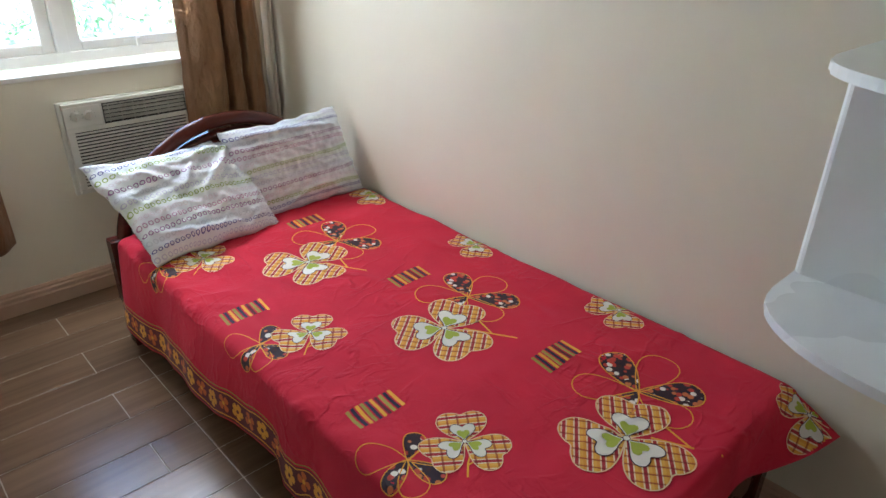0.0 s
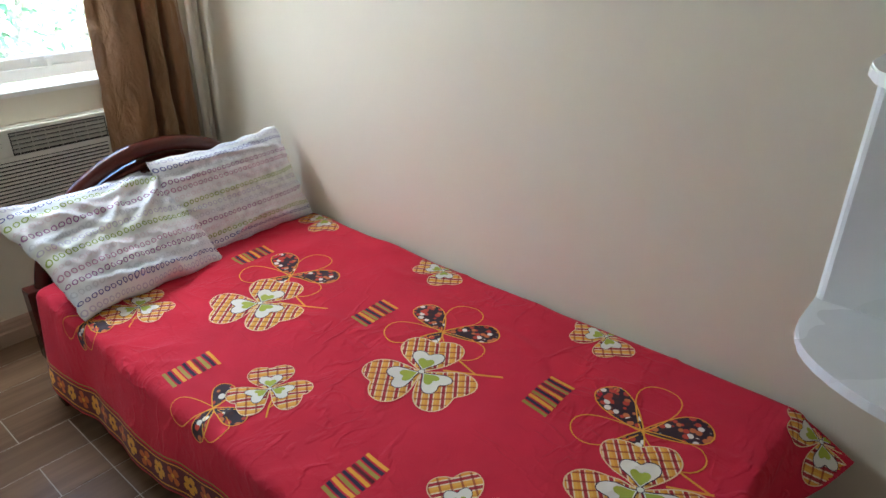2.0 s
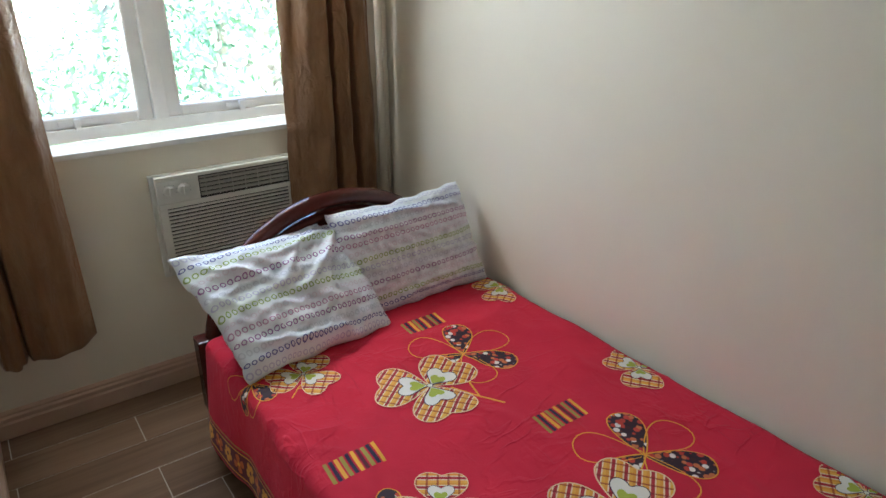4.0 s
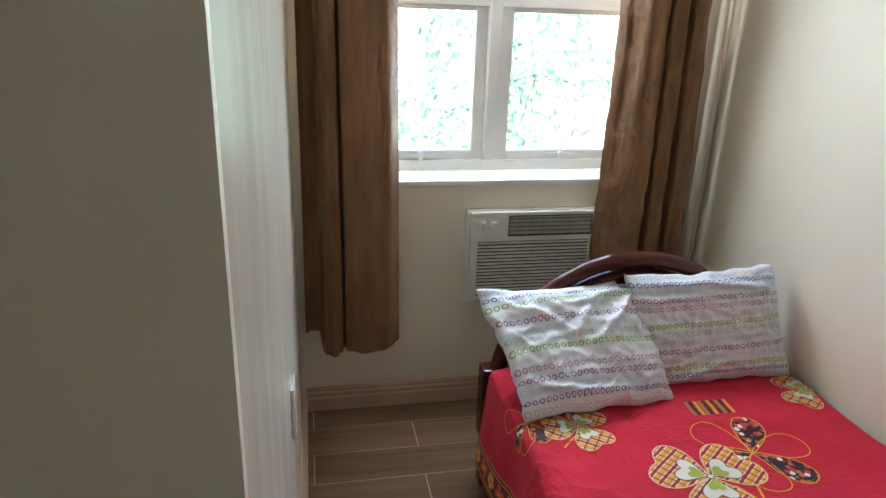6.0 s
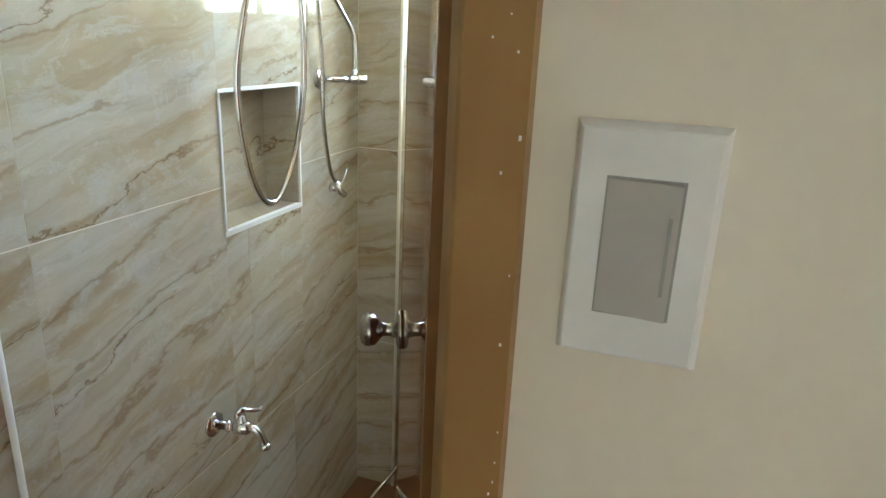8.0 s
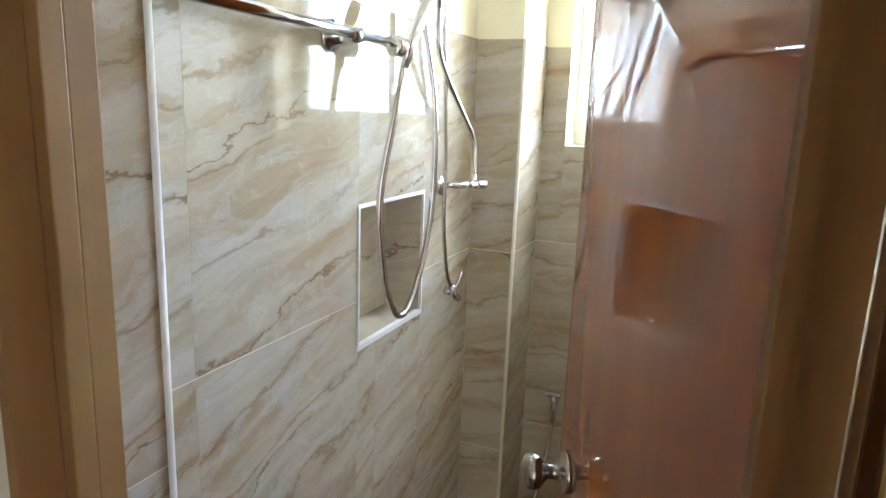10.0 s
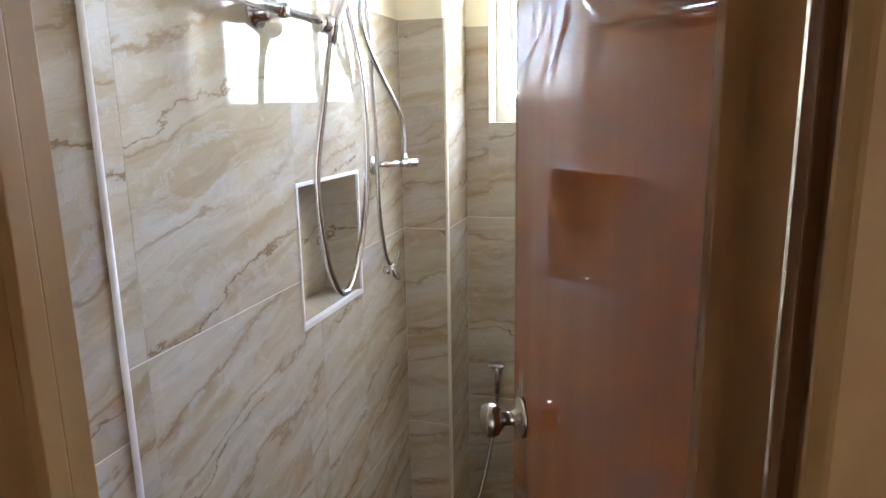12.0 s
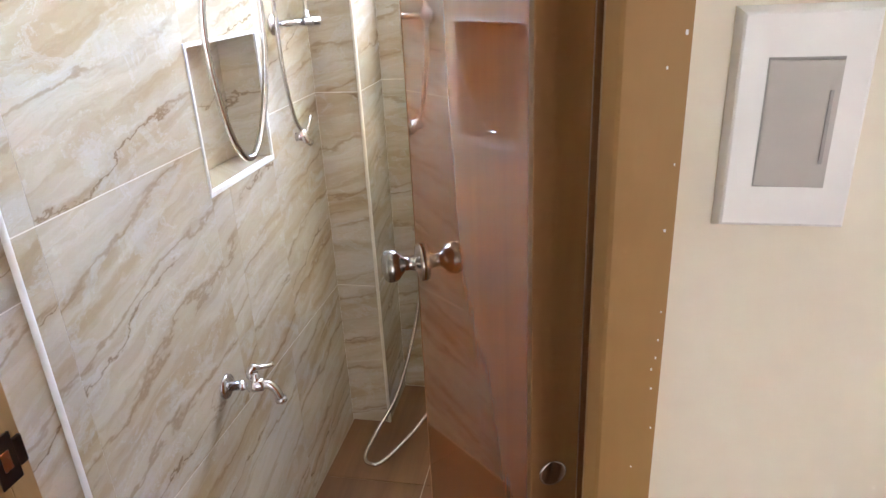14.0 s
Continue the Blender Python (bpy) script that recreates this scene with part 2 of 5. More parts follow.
M_CREAM = fabric("printed_cream", (0.80, 0.60, 0.36), 0.7, 0.1)
M_MAROON = fabric("printed_dark_maroon", (0.13, 0.012, 0.022), 0.7, 0.1)


def plaid_material():
    a = Mat("printed_plaid", (0.8, 0.5, 0.1), 0.7)
    uv = a.n("TexCoord").outputs["UV"]
    sep = a.n("SeparateXYZ", Vector=uv)
    fx = a.math("FRACT", a.math("MULTIPLY", sep.outputs["X"], 38.0))
    fy = a.math("FRACT", a.math("MULTIPLY", sep.outputs["Y"], 46.0))
    base = a.ramp(fx, [(0.0, (0.42, 0.02, 0.03)), (0.27, (0.80, 0.68, 0.46)), (0.38, (0.78, 0.42, 0.06)), (0.64, (0.72, 0.33, 0.04)), (0.88, (0.80, 0.68, 0.46))], hard=True)
    lines = a.ramp(fy, [(0.0, (1, 1, 1)), (0.6, (0.45, 0.08, 0.05)), (0.8, (1, 0.9, 0.75))], hard=True)
    a.set(a.b, "Base Color", a.mix(0.8, base, lines, "MULTIPLY"))
    return a.m


def blossom_material():
    a = Mat("printed_dark_blossoms", (0.03, 0.02, 0.05), 0.7)
    uv = a.n("TexCoord").outputs["UV"]
    vo = a.n("TexVoronoi", Vector=uv, Scale=66.0)
    pick = a.n("SeparateXYZ", Vector=vo.outputs["Color"]).outputs["X"]
    near = a.n("MapRange", Value=vo.outputs["Distance"], **{"From Min": 0.46, "From Max": 0.54, "To Min": 1.0, "To Max": 0.0}).outputs[0]
    tone = a.ramp(pick, [(0.0, (0.05, 0.014, 0.02)), (0.20, (0.55, 0.05, 0.03)), (0.55, (0.60, 0.16, 0.05)), (0.76, (0.82, 0.78, 0.72))], hard=True)
    a.set(a.b, "Base Color", a.mix(near, (0.030, 0.012, 0.026), tone))
    return a.m


def ring_material():
    """White-lilac cotton printed with rows of small coloured rings."""
    a = Mat("ring_printed_cotton", (0.72, 0.70, 0.78), 0.6)
    uv = a.n("TexCoord").outputs["UV"]
    sep = a.n("SeparateXYZ", Vector=uv)
    su = a.math("MULTIPLY", sep.outputs["X"], 27.0)
    sv = a.math("MULTIPLY", sep.outputs["Y"], 14.0)
    row = a.math("FLOOR", sv)
    x = a.math("SUBTRACT", a.math("FRACT", su), 0.5)
    y = a.math("SUBTRACT", a.math("FRACT", sv), 0.5)
    d = a.math("SQRT", a.math("ADD", a.math("MULTIPLY", x, x), a.math("MULTIPLY", a.math("MULTIPLY", y, y), 2.1)))
    band = a.math("ABSOLUTE", a.math("SUBTRACT", d, 0.32))
    ring = a.n("MapRange", Value=band, **{"From Min": 0.05, "From Max": 0.105, "To Min": 0.95, "To Max": 0.0}).outputs[0]
    navy, green, mauve, plum, lilac, grey, faint = (0.07, 0.08, 0.32), (0.25, 0.36, 0.04), (0.48, 0.22, 0.36), (0.30, 0.10, 0.30), (0.52, 0.50, 0.66), (0.60, 0.62, 0.68), (0.72, 0.62, 0.66)
    inks = (lilac, navy, green, faint, plum, grey, lilac, green, faint, mauve, plum, grey, navy, lilac)
    cool, fresh, rosy, white = (0.73, 0.77, 0.86), (0.76, 0.81, 0.73), (0.80, 0.75, 0.81), (0.80, 0.80, 0.82)
    washes = (white, cool, fresh, rosy, white, cool, fresh, fresh, rosy, rosy, white, cool, cool, white)
    k = a.math("DIVIDE", a.math("ADD", row, 0.5), 14.0)
    hue = a.ramp(k, [(i / 14.0, q) for i, q in enumerate(inks)], hard=True)
    pale = a.ramp(sep.outputs["Y"], [((i + 0.5) / 14.0, tuple(0.45 * 0.80 + 0.55 * v for v in q)) for i, q in enumerate(washes)])
    a.set(a.b, "Base Color", a.mix(1.0, a.mix(ring, pale, hue), (0.91, 0.965, 1.0), "MULTIPLY"))
    v = a.coord()
    a.bump(a.math("ADD", a.noise(v, 800, 2), a.math("MULTIPLY", a.noise(v, 26, 4, 0.6, 0.8), 3.0)), 0.22, 0.003)
    a.set(a.b, "Sheen Weight", 0.1)
    return a.m


def satin_material():
    a = Mat("brown_satin", (0.22, 0.13, 0.07), 0.28)
    v = a.coord()
    g = a.noise(a.coord(scale=(30, 30, 4)), 1.0, 4)
    a.set(a.b, "Base Color", a.ramp(g, [(0.3, (0.185, 0.092, 0.042)), (0.7, (0.275, 0.145, 0.070))]))
    a.set(a.b, "Sheen Weight", 0.15)
    a.set(a.b, "Sheen Tint", (0.9, 0.65, 0.4))
    a.set(a.b, "Specular Tint", (1.0, 0.82, 0.62))
    a.bump(a.math("ADD", a.noise(v, 600, 2), a.math("MULTIPLY", a.noise(a.coord(scale=(1, 1, 0.55)), 20, 4, 0.6, 1.0), 8.0)), 0.55, 0.006)
    return a.m


def glass_material(name="window_glass", rough=0.0):
    a = Mat(name, (0.95, 0.97, 0.96), rough)
    a.set(a.b, "Transmission Weight", 1.0)
    a.set(a.b, "IOR", 1.45)
    a.set(a.b, "Roughness", rough)
    return a.m


def leaf_material():
    a = Mat("green_leaves", (0.08, 0.16, 0.04), 0.5)
    isl = a.n("NewGeometry").outputs["Random Per Island"]
    a.set(a.b, "Base Color", a.ramp(isl, [(0.0, (0.022, 0.075, 0.032)), (0.5, (0.045, 0.125, 0.06)), (1.0, (0.085, 0.20, 0.11))]))
    a.set(a.b, "Subsurface Weight", 0.0)
    return a.m


M_PLAID = plaid_material()
M_BLOSSOM = blossom_material()
M_RINGS = ring_material()
M_SATIN = satin_material()
M_GLASS = glass_material()
M_LEAF = leaf_material()
M_BARK = plain("grey_brown_bark", (0.13, 0.125, 0.10), 0.9, grain=20, depth=0.4)
M_GRASS = plain("dry_pale_ground", (0.36, 0.38, 0.33), 0.9, grain=3, depth=0.3)

# ---- building helpers ----


def finish(name, bm, mats, parent=None, smooth=False):
    me = bpy.data.meshes.new(name)
    bmesh.ops.recalc_face_normals(bm, faces=bm.faces[:])
    bm.to_mesh(me)
    bm.free()
    for m in mats if isinstance(mats, (list, tuple)) else [mats]:
        me.materials.append(m)
    if smooth:
        for p in me.polygons:
            p.use_smooth = True
    ob = new(name, me)
    if parent is not None:
        ob.parent = parent
    return ob


def part(name, bm, material, parent, label="", smooth=False):
    ob = finish(name, bm, material, parent, smooth)
    return tagged(ob, label=label) if label else ob


def box(bm, a, b, bevel=0.0, mat=0):
    """A box from corner a to corner b."""
    a, b = Vector(a), Vector(b)
    r = bmesh.ops.create_cube(bm, size=1.0, matrix=Matrix.Translation((a + b) / 2) @ Matrix.Diagonal((*(b - a), 1)))
    fs = {f for v in r["verts"] for f in v.link_faces}
    for f in fs:
        f.material_index = mat
    if bevel:
        es = {e for v in r["verts"] for e in v.link_edges}
        out = bmesh.ops.bevel(bm, geom=list(es), offset=bevel, segments=2, affect="EDGES", profile=0.6)
        for f in out["faces"]:
            f.material_index = mat
    return bm


def boxes(*list_of):
    bm = bmesh.new()
    for item in list_of:
        box(bm, *item)
    return bm


def tube(bm, pts, r, n=10, caps=True):
    """A round tube along pts; r is a radius or one for each point."""
    pts = [Vector(p) for p in pts]
    rs = r if isinstance(r, (list, tuple)) else [r] * len(pts)
    up = Vector((0, 0, 1))
    rings = []
    for i, p in enumerate(pts):
        d = (pts[min(i + 1, len(pts) - 1)] - pts[max(i - 1, 0)]).normalized()
        s = d.cross(up)
        if s.length < 0.05:
            s = d.cross(Vector((1, 0, 0)))
        s.normalize()
        if i and rings:
            prev = (rings[-1][0].co - pts[i - 1]).normalized()
            q = prev - d * prev.dot(d)
            if q.length > 0.05:
                s = q.normalized()
        w = d.cross(s)
        rings.append([bm.verts.new(p + (s * math.cos(2 * math.pi * k / n) + w * math.sin(2 * math.pi * k / n)) * rs[i]) for k in range(n)])
    for a, b in zip(rings, rings[1:]):
        for k in range(n):
            bm.faces.new((a[k], a[(k + 1) % n], b[(k + 1) % n], b[k]))
    if caps:
        bm.faces.new(rings[0][::-1])
        bm.faces.new(rings[-1])
    return bm


def spline(pts, steps=8):
    """A smooth run of points through pts."""
    p = [Vector(q) for q in pts]
    out = []
    for i in range(len(p) - 1):
        p0, p1, p2, p3 = p[max(i - 1, 0)], p[i], p[i + 1], p[min(i + 2, len(p) - 1)]
        for k in range(steps):
            t = k / steps
            out.append(0.5 * (2 * p1 + (p2 - p0) * t + (2 * p0 - 5 * p1 + 4 * p2 - p3) * t * t + (3 * p1 - p0 - 3 * p2 + p3) * t ** 3))
    return out + [p[-1]]


def lathe(bm, base, axis, prof, n=20):
    """A turned shape: prof is (distance along axis, radius)."""
    base, axis = Vector(base), Vector(axis).normalized()
    return tube(bm, [base + axis * d for d, _ in prof], [max(r, 0.0004) for _, r in prof], n)


def prism(bm, outline, z0, z1, mat=0):
    """A flat outline of (x, y) raised from z0 to z1."""
    lo = [bm.verts.new((x, y, z0)) for x, y in outline]
    hi = [bm.verts.new((x, y, z1)) for x, y in outline]
    fs = [bm.faces.new(lo[::-1]), bm.faces.new(hi)]
    k = len(outline)
    for i in range(k):
        fs.append(bm.faces.new((lo[i], lo[(i + 1) % k], hi[(i + 1) % k], hi[i])))
    for f in fs:
        f.material_index = mat
    return bm


def thing(name, loc, label, category, group="", kind=""):
    ob = new(name)
    ob.location = loc
    bpy.context.view_layer.update()
    return tagged(ob, label, category, group, kind)


def anchor(ob, root):
    """Put ob, whose mesh is in world metres, under root without moving it."""
    ob.parent = root
    ob.matrix_parent_inverse = root.matrix_basis.inverted()
    return ob


def wpart(name, bm, material, root, label="", smooth=False):
    return anchor(part(name, bm, material, None, label, smooth), root)

# ---- the rooms ----
XE, YN, XA, YS = 1.770, 2.758, 0.307, 1.079      # bed wall, window wall, alcove's side wall, switch wall
XB, YB, YC = -0.740, 2.686, 2.463                # bathroom: tiled side wall, back wall, corner pillar's front
XR, YI = 0.205, 1.165                            # bathroom: right wall, inner face of the door wall
XW, YK, CEIL = -1.60, -1.70, 2.50
BF, TILE_TOP = -0.030, 1.657
WX0, WX1, WZ0, WZ1 = 0.47, 1.53, 0.831, 1.98     # bedroom window opening
BX0, BX1, BZ0, BZ1 = -0.540, 0.100, 1.377, 2.00  # bathroom window opening
DX0, DX1, DTOP = -0.632, 0.043, 2.06             # door opening, to the wall


def setting(name, bm, material, label, category="wall"):
    return tagged(finish(name, bm, material), label, category, kind="structure")


setting("wall_east", boxes(((XE, YK, -0.1), (XE + 0.12, YN + 0.2, CEIL))), M_WALL, "smooth cream painted wall beside the bed")
setting("wall_north", boxes(
    ((XR, YN, -0.1), (XE, YN + 0.20, WZ0)), ((XR, YN, WZ1), (XE, YN + 0.20, CEIL)),
    ((XR, YN, WZ0), (WX0, YN + 0.20, WZ1)), ((WX1, YN, WZ0), (XE, YN + 0.20, WZ1))), M_WALL, "cream painted wall with a window above an air conditioner")
setting("wall_partition", boxes(((XR + 0.004, YS + 0.02, -0.1), (XA, YN, CEIL))), M_GLOSS, "glossy cream painted wall beside the alcove")
setting("wall_door", boxes(
    ((DX1, YS, -0.1), (XA, YS + 0.02, CEIL)), ((DX1, YS + 0.02, -0.1), (XR + 0.004, YI, CEIL)), ((XW, YS, -0.1), (DX0, YI, CEIL)), ((DX0, YS, DTOP), (DX1, YI, CEIL))), M_WALL, "cream painted wall with a light switch and bathroom door")
setting("wall_west", boxes(((XW - 0.12, YK, -0.1), (XW, YS, CEIL))), M_WALL, "plain cream painted wall")
GX0, GX1 = 0.57, 1.43                            # unseen recess, closed behind, added to hold the fill lamp
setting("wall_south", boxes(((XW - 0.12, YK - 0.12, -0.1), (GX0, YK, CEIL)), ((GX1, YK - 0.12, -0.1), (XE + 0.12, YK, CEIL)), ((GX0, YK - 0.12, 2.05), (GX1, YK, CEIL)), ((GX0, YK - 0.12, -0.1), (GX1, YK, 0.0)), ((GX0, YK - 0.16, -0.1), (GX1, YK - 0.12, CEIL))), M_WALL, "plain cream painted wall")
setting("ceiling", boxes(((XW - 0.12, YK - 0.12, CEIL), (XE + 0.12, YN + 0.2, CEIL + 0.1))), M_CEIL, "plain white ceiling", "ceiling")
# bathroom shell behind the tiles
NY0, NY1, NZ0, NZ1 = 1.848, 2.144, 0.985, 1.280
setting("bathroom_wall_side", boxes(
    ((XB - 0.15, YI, -0.1), (XB - 0.010, NY0, CEIL)), ((XB - 0.15, NY1, -0.1), (XB - 0.010, YN + 0.2, CEIL)),
    ((XB - 0.15, NY0, -0.1), (XB - 0.010, NY1, NZ0)), ((XB - 0.15, NY0, NZ1), (XB - 0.010, NY1, CEIL)),
    ((XB - 0.15, NY0, NZ0), (XB - 0.10, NY1, NZ1))), M_BATHWALL, "yellowish cream wall above beige bathroom tiles")
setting("bathroom_wall_back", boxes(
    ((XB - 0.010, YB + 0.010, -0.1), (XR, YN + 0.2, BZ0)), ((XB - 0.010, YB + 0.010, BZ1), (XR, YN + 0.2, CEIL)),
    ((XB - 0.010, YB + 0.010, BZ0), (BX0, YN + 0.2, BZ1)), ((BX1, YB + 0.010, BZ0), (XR, YN + 0.2, BZ1))), M_BATHWALL, "yellowish cream bathroom wall with a narrow window")
setting("bathroom_pillar", boxes(((XB - 0.010, YC + 0.008, -0.1), (-0.617, YB + 0.010, CEIL))), M_BATHWALL, "boxed corner pillar, tiled below and cream above", "pillar")
setting("bathroom_pilaster", boxes(((XB - 0.010, YI, -0.1), (-0.668, 1.276, CEIL))), M_BATHWALL, "boxed pilaster beside the bathroom door", "pillar")

# floors
floor = setting("floor", boxes(((XW, YK, -0.1), (XE, YS, -0.0014)), ((XA, YS, -0.1), (XE, YN, -0.0014))), M_GROUT, "brown wood-look plank tiles with pale grout", "floor")
bath_floor = setting("bathroom_floor", boxes(((XB - 0.01, YI, BF - 0.1), (XR, YB + 0.01, BF - 0.003))), M_GROUT, "brown wood-look bathroom floor tiles", "floor")
setting("threshold", boxes(((DX0, YS, -0.1), (DX1, YI + 0.004, -0.004))), M_GROUT, "tiled door threshold", "threshold")


def baseboard(name, a, b, out):
    """A moulded skirting along the wall from a to b; out points into the room."""
    a, b, out = Vector((*a, 0)), Vector((*b, 0)), Vector((*out, 0))
    prof = [(0, 0), (0.018, 0), (0.018, 0.050), (0.012, 0.055), (0.012, 0.061), (0.016, 0.064), (0.016, 0.070), (0.010, 0.076), (0.010, 0.082), (0.004, 0.091), (0, 0.091)]
    bm = bmesh.new()
    ends = [[bm.verts.new(p + out * o + Vector((0, 0, z))) for o, z in prof] for p in (a, b)]
    k = len(prof)
    for i in range(k):
        bm.faces.new((ends[0][i], ends[0][(i + 1) % k], ends[1][(i + 1) % k], ends[1][i]))
    bm.faces.new(ends[0])
    bm.faces.new(ends[1][::-1])
    return tagged(finish(name, bm, M_BASE), "moulded beige-brown baseboard along the wall", "baseboard", kind="structure")


baseboard("baseboard_north", (XA + 0.016, YN), (XE - 0.016, YN), (0, -1))
baseboard("baseboard_partition", (XA, YS + 0.02), (XA, YN), (1, 0))
baseboard("baseboard_east", (XE, YK), (XE, YN), (-1, 0))
baseboard("baseboard_door", (DX1 + 0.01, YS), (XA, YS), (0, -1))

# ---- bedroom window ----


def window(name, x0, x1, z0, z1, yg, bars, split, label):
    """Painted frame of two casements below a transom with fixed lights above."""
    root = thing(name, ((x0 + x1) / 2, yg, z0), label, "window", kind="structure")
    d0, d1 = yg - 0.030, yg + 0.035
    bm = boxes(((x0, d0, z0), (x0 + 0.035, d1, z1), 0.003), ((x1 - 0.035, d0, z0), (x1, d1, z1), 0.003),
               ((x0 + 0.035, d0, z0), (x1 - 0.035, d1, z0 + 0.040), 0.003), ((x0 + 0.035, d0, z1 - 0.035), (x1 - 0.035, d1, z1), 0.003))
    wpart("window_frame", bm, M_FRAME, root)
    for xm in bars:
        wpart("mullion", boxes(((xm - 0.022, d0 - 0.008, z0 + 0.04), (xm + 0.022, d1, z1 - 0.035), 0.003)), M_FRAME, root)
    edges = [x0 + 0.035] + [v for xm in bars for v in (xm - 0.022, xm + 0.022)] + [x1 - 0.035]
    for a, b in zip(edges[::2], edges[1::2]):
        if split:
            wpart("transom", boxes(((a, d0 - 0.004, split - 0.014), (b, d1, split + 0.039), 0.003)), M_FRAME, root)
        top = split - 0.014 if split else z1 - 0.035
        s = 0.046 if split else 0.02
        za = z0 + 0.040
        sash = wpart("sash", boxes(((a + 0.002, yg - 0.018, za), (a + s, yg + 0.018, top), 0.004), ((b - s, yg - 0.018, za), (b - 0.002, yg + 0.018, top), 0.004),
                                   ((a + s, yg - 0.018, za), (b - s, yg + 0.018, za + 0.035), 0.004), ((a + s, yg - 0.018, top - 0.016), (b - s, yg + 0.018, top), 0.004)), M_FRAME, root)
        pane = part("pane", boxes(((a + s, yg - 0.002, za + 0.035), (b - s, yg + 0.002, top - 0.016))), M_GLASS, sash)
        pane.visible_shadow = False
        if split:
            k = 0.004
            part("glazing_bead", boxes(((a + s - 0.008, yg - 0.022, za + 0.027), (b - s + 0.008, yg - 0.018, za + 0.027 + k), 0.001), ((a + s - 0.008, yg - 0.022, za + 0.031), (a + s - 0.008 + k, yg - 0.018, top - 0.010), 0.001),
                                       ((b - s + 0.008 - k, yg - 0.022, za + 0.031), (b - s + 0.008, yg - 0.018, top - 0.010), 0.001)), M_FRAME, sash)
        if split:
            xc = a + 0.52 * (b - a)
            bm = boxes(((xc - 0.055, yg - 0.026, za + 0.010), (xc + 0.055, yg - 0.018, za + 0.024), 0.002),
                       ((xc - 0.012, yg - 0.040, za - 0.004), (xc + 0.006, yg - 0.026, za + 0.030), 0.003))
            part("sash_stay", bm, M_FRAME, sash)
            pane = wpart("upper_pane", boxes(((a, yg - 0.002, split + 0.039), (b, yg + 0.002, z1 - 0.035))), M_GLASS, root)
            pane.visible_shadow = False
    return root


w1 = window("window_1", WX0, WX1, WZ0 + 0.017, WZ1, 2.930, (0.993,), 1.419, "white painted two-casement window with fixed top lights")
tagged(finish("window_sill", boxes(((WX0 - 0.0, YN - 0.006, WZ0 - 0.0), (WX1 + 0.0, 2.900, WZ0 + 0.017), 0.003)), M_SILL), "white painted window sill", "window sill", kind="structure")
w2 = window("window_2", BX0, BX1, BZ0, BZ1, 2.83, (), 0, "narrow white framed bathroom window")

# ---- bathroom tiles ----


def tile_wall(owner, plane, at, out, us, zs, joint=0.0022, skip=None, back=0.010, upright=0.0009):
    """Glazed tiles between the joint lines us and zs, on the wall plane x or y = at, facing out."""
    for u0, u1 in zip(us, us[1:]):
        for z0, z1 in zip(zs, zs[1:]):
            cells = [(u0, u1, z0, z1)]
            if skip:
                s0, s1, t0, t1 = skip
                cells = []
                a, b, c, d = max(u0, s0), min(u1, s1), max(z0, t0), min(z1, t1)
                if a >= b or c >= d:
                    cells = [(u0, u1, z0, z1)]
                else:
                    cells = [q for q in ((u0, a, z0, z1), (b, u1, z0, z1), (a, b, z0, c), (a, b, d, z1)) if q[1] - q[0] > 0.004 and q[3] - q[2] > 0.004]
            for p, q, r, s in cells:
                g = joint / 2
                ga, gb = (upright / 2 if p == u0 else 0), (upright / 2 if q == u1 else 0)
                gc, gd = (g if r == z0 else 0), (g if s == z1 else 0)
                lo, hi = sorted((at, at - out * (back - 0.002)))
                bm = bmesh.new()
                if plane == "x":
                    box(bm, (lo, p + ga, r + gc), (hi, q - gb, s - gd))
                else:
                    box(bm, (p + ga, lo, r + gc), (q - gb, hi, s - gd))
                finish("wall_tile", bm, M_MARBLE, owner)


def grout_sheet(name, bm):
    return tagged(finish(name, bm, M_TILEGROUT), "beige veined glazed wall tiles", "tiles", kind="structure")


side = grout_sheet("tiling_side", boxes(
    ((XB - 0.008, 1.276, BF), (XB - 0.0006, NY0, TILE_TOP)), ((XB - 0.008, NY1, BF), (XB - 0.0006, YC + 0.008, TILE_TOP)),
    ((XB - 0.008, NY0, BF), (XB - 0.0006, NY1, NZ0)), ((XB - 0.008, NY0, NZ1), (XB - 0.0006, NY1, TILE_TOP))))
for us, z0, z1 in (([1.276, 1.405, 2.09, YC], BF, 0.487), ([1.276, 1.405, 1.924, YC], 0.487, 1.087), ([1.276, 1.405, YC], 1.087, TILE_TOP)):
    tile_wall(side, "x", XB, 1, us, [z0, z1], skip=(NY0, NY1, NZ0, NZ1))
pilaster = grout_sheet("tiling_pilaster", boxes(((-0.668, YI, BF), (-0.6606, 1.276, TILE_TOP))))
tile_wall(pilaster, "x", -0.660, 1, [YI, 1.276], [BF, 0.443, 1.043, TILE_TOP])
pillar = grout_sheet("tiling_pillar", boxes(((XB - 0.003, YC + 0.0006, BF), (-0.617, YC + 0.008, TILE_TOP)), ((-0.617, YC + 0.008, BF), (-0.6096, YB + 0.004, TILE_TOP))))
tile_wall(pillar, "y", YC, -1, [XB, -0.612], [BF, 0.487, 1.087, TILE_TOP])
tile_wall(pillar, "x", -0.609, 1, [YC + 0.003, YB], [BF, 0.487, 1.087, TILE_TOP])
back = grout_sheet("tiling_back", boxes(((-0.609, YB + 0.0006, BF), (XR, YB + 0.010, BZ0)), ((-0.609, YB + 0.0006, BZ0), (BX0, YB + 0.010, TILE_TOP)), ((BX1, YB + 0.0006, BZ0), (XR, YB + 0.010, TILE_TOP))))
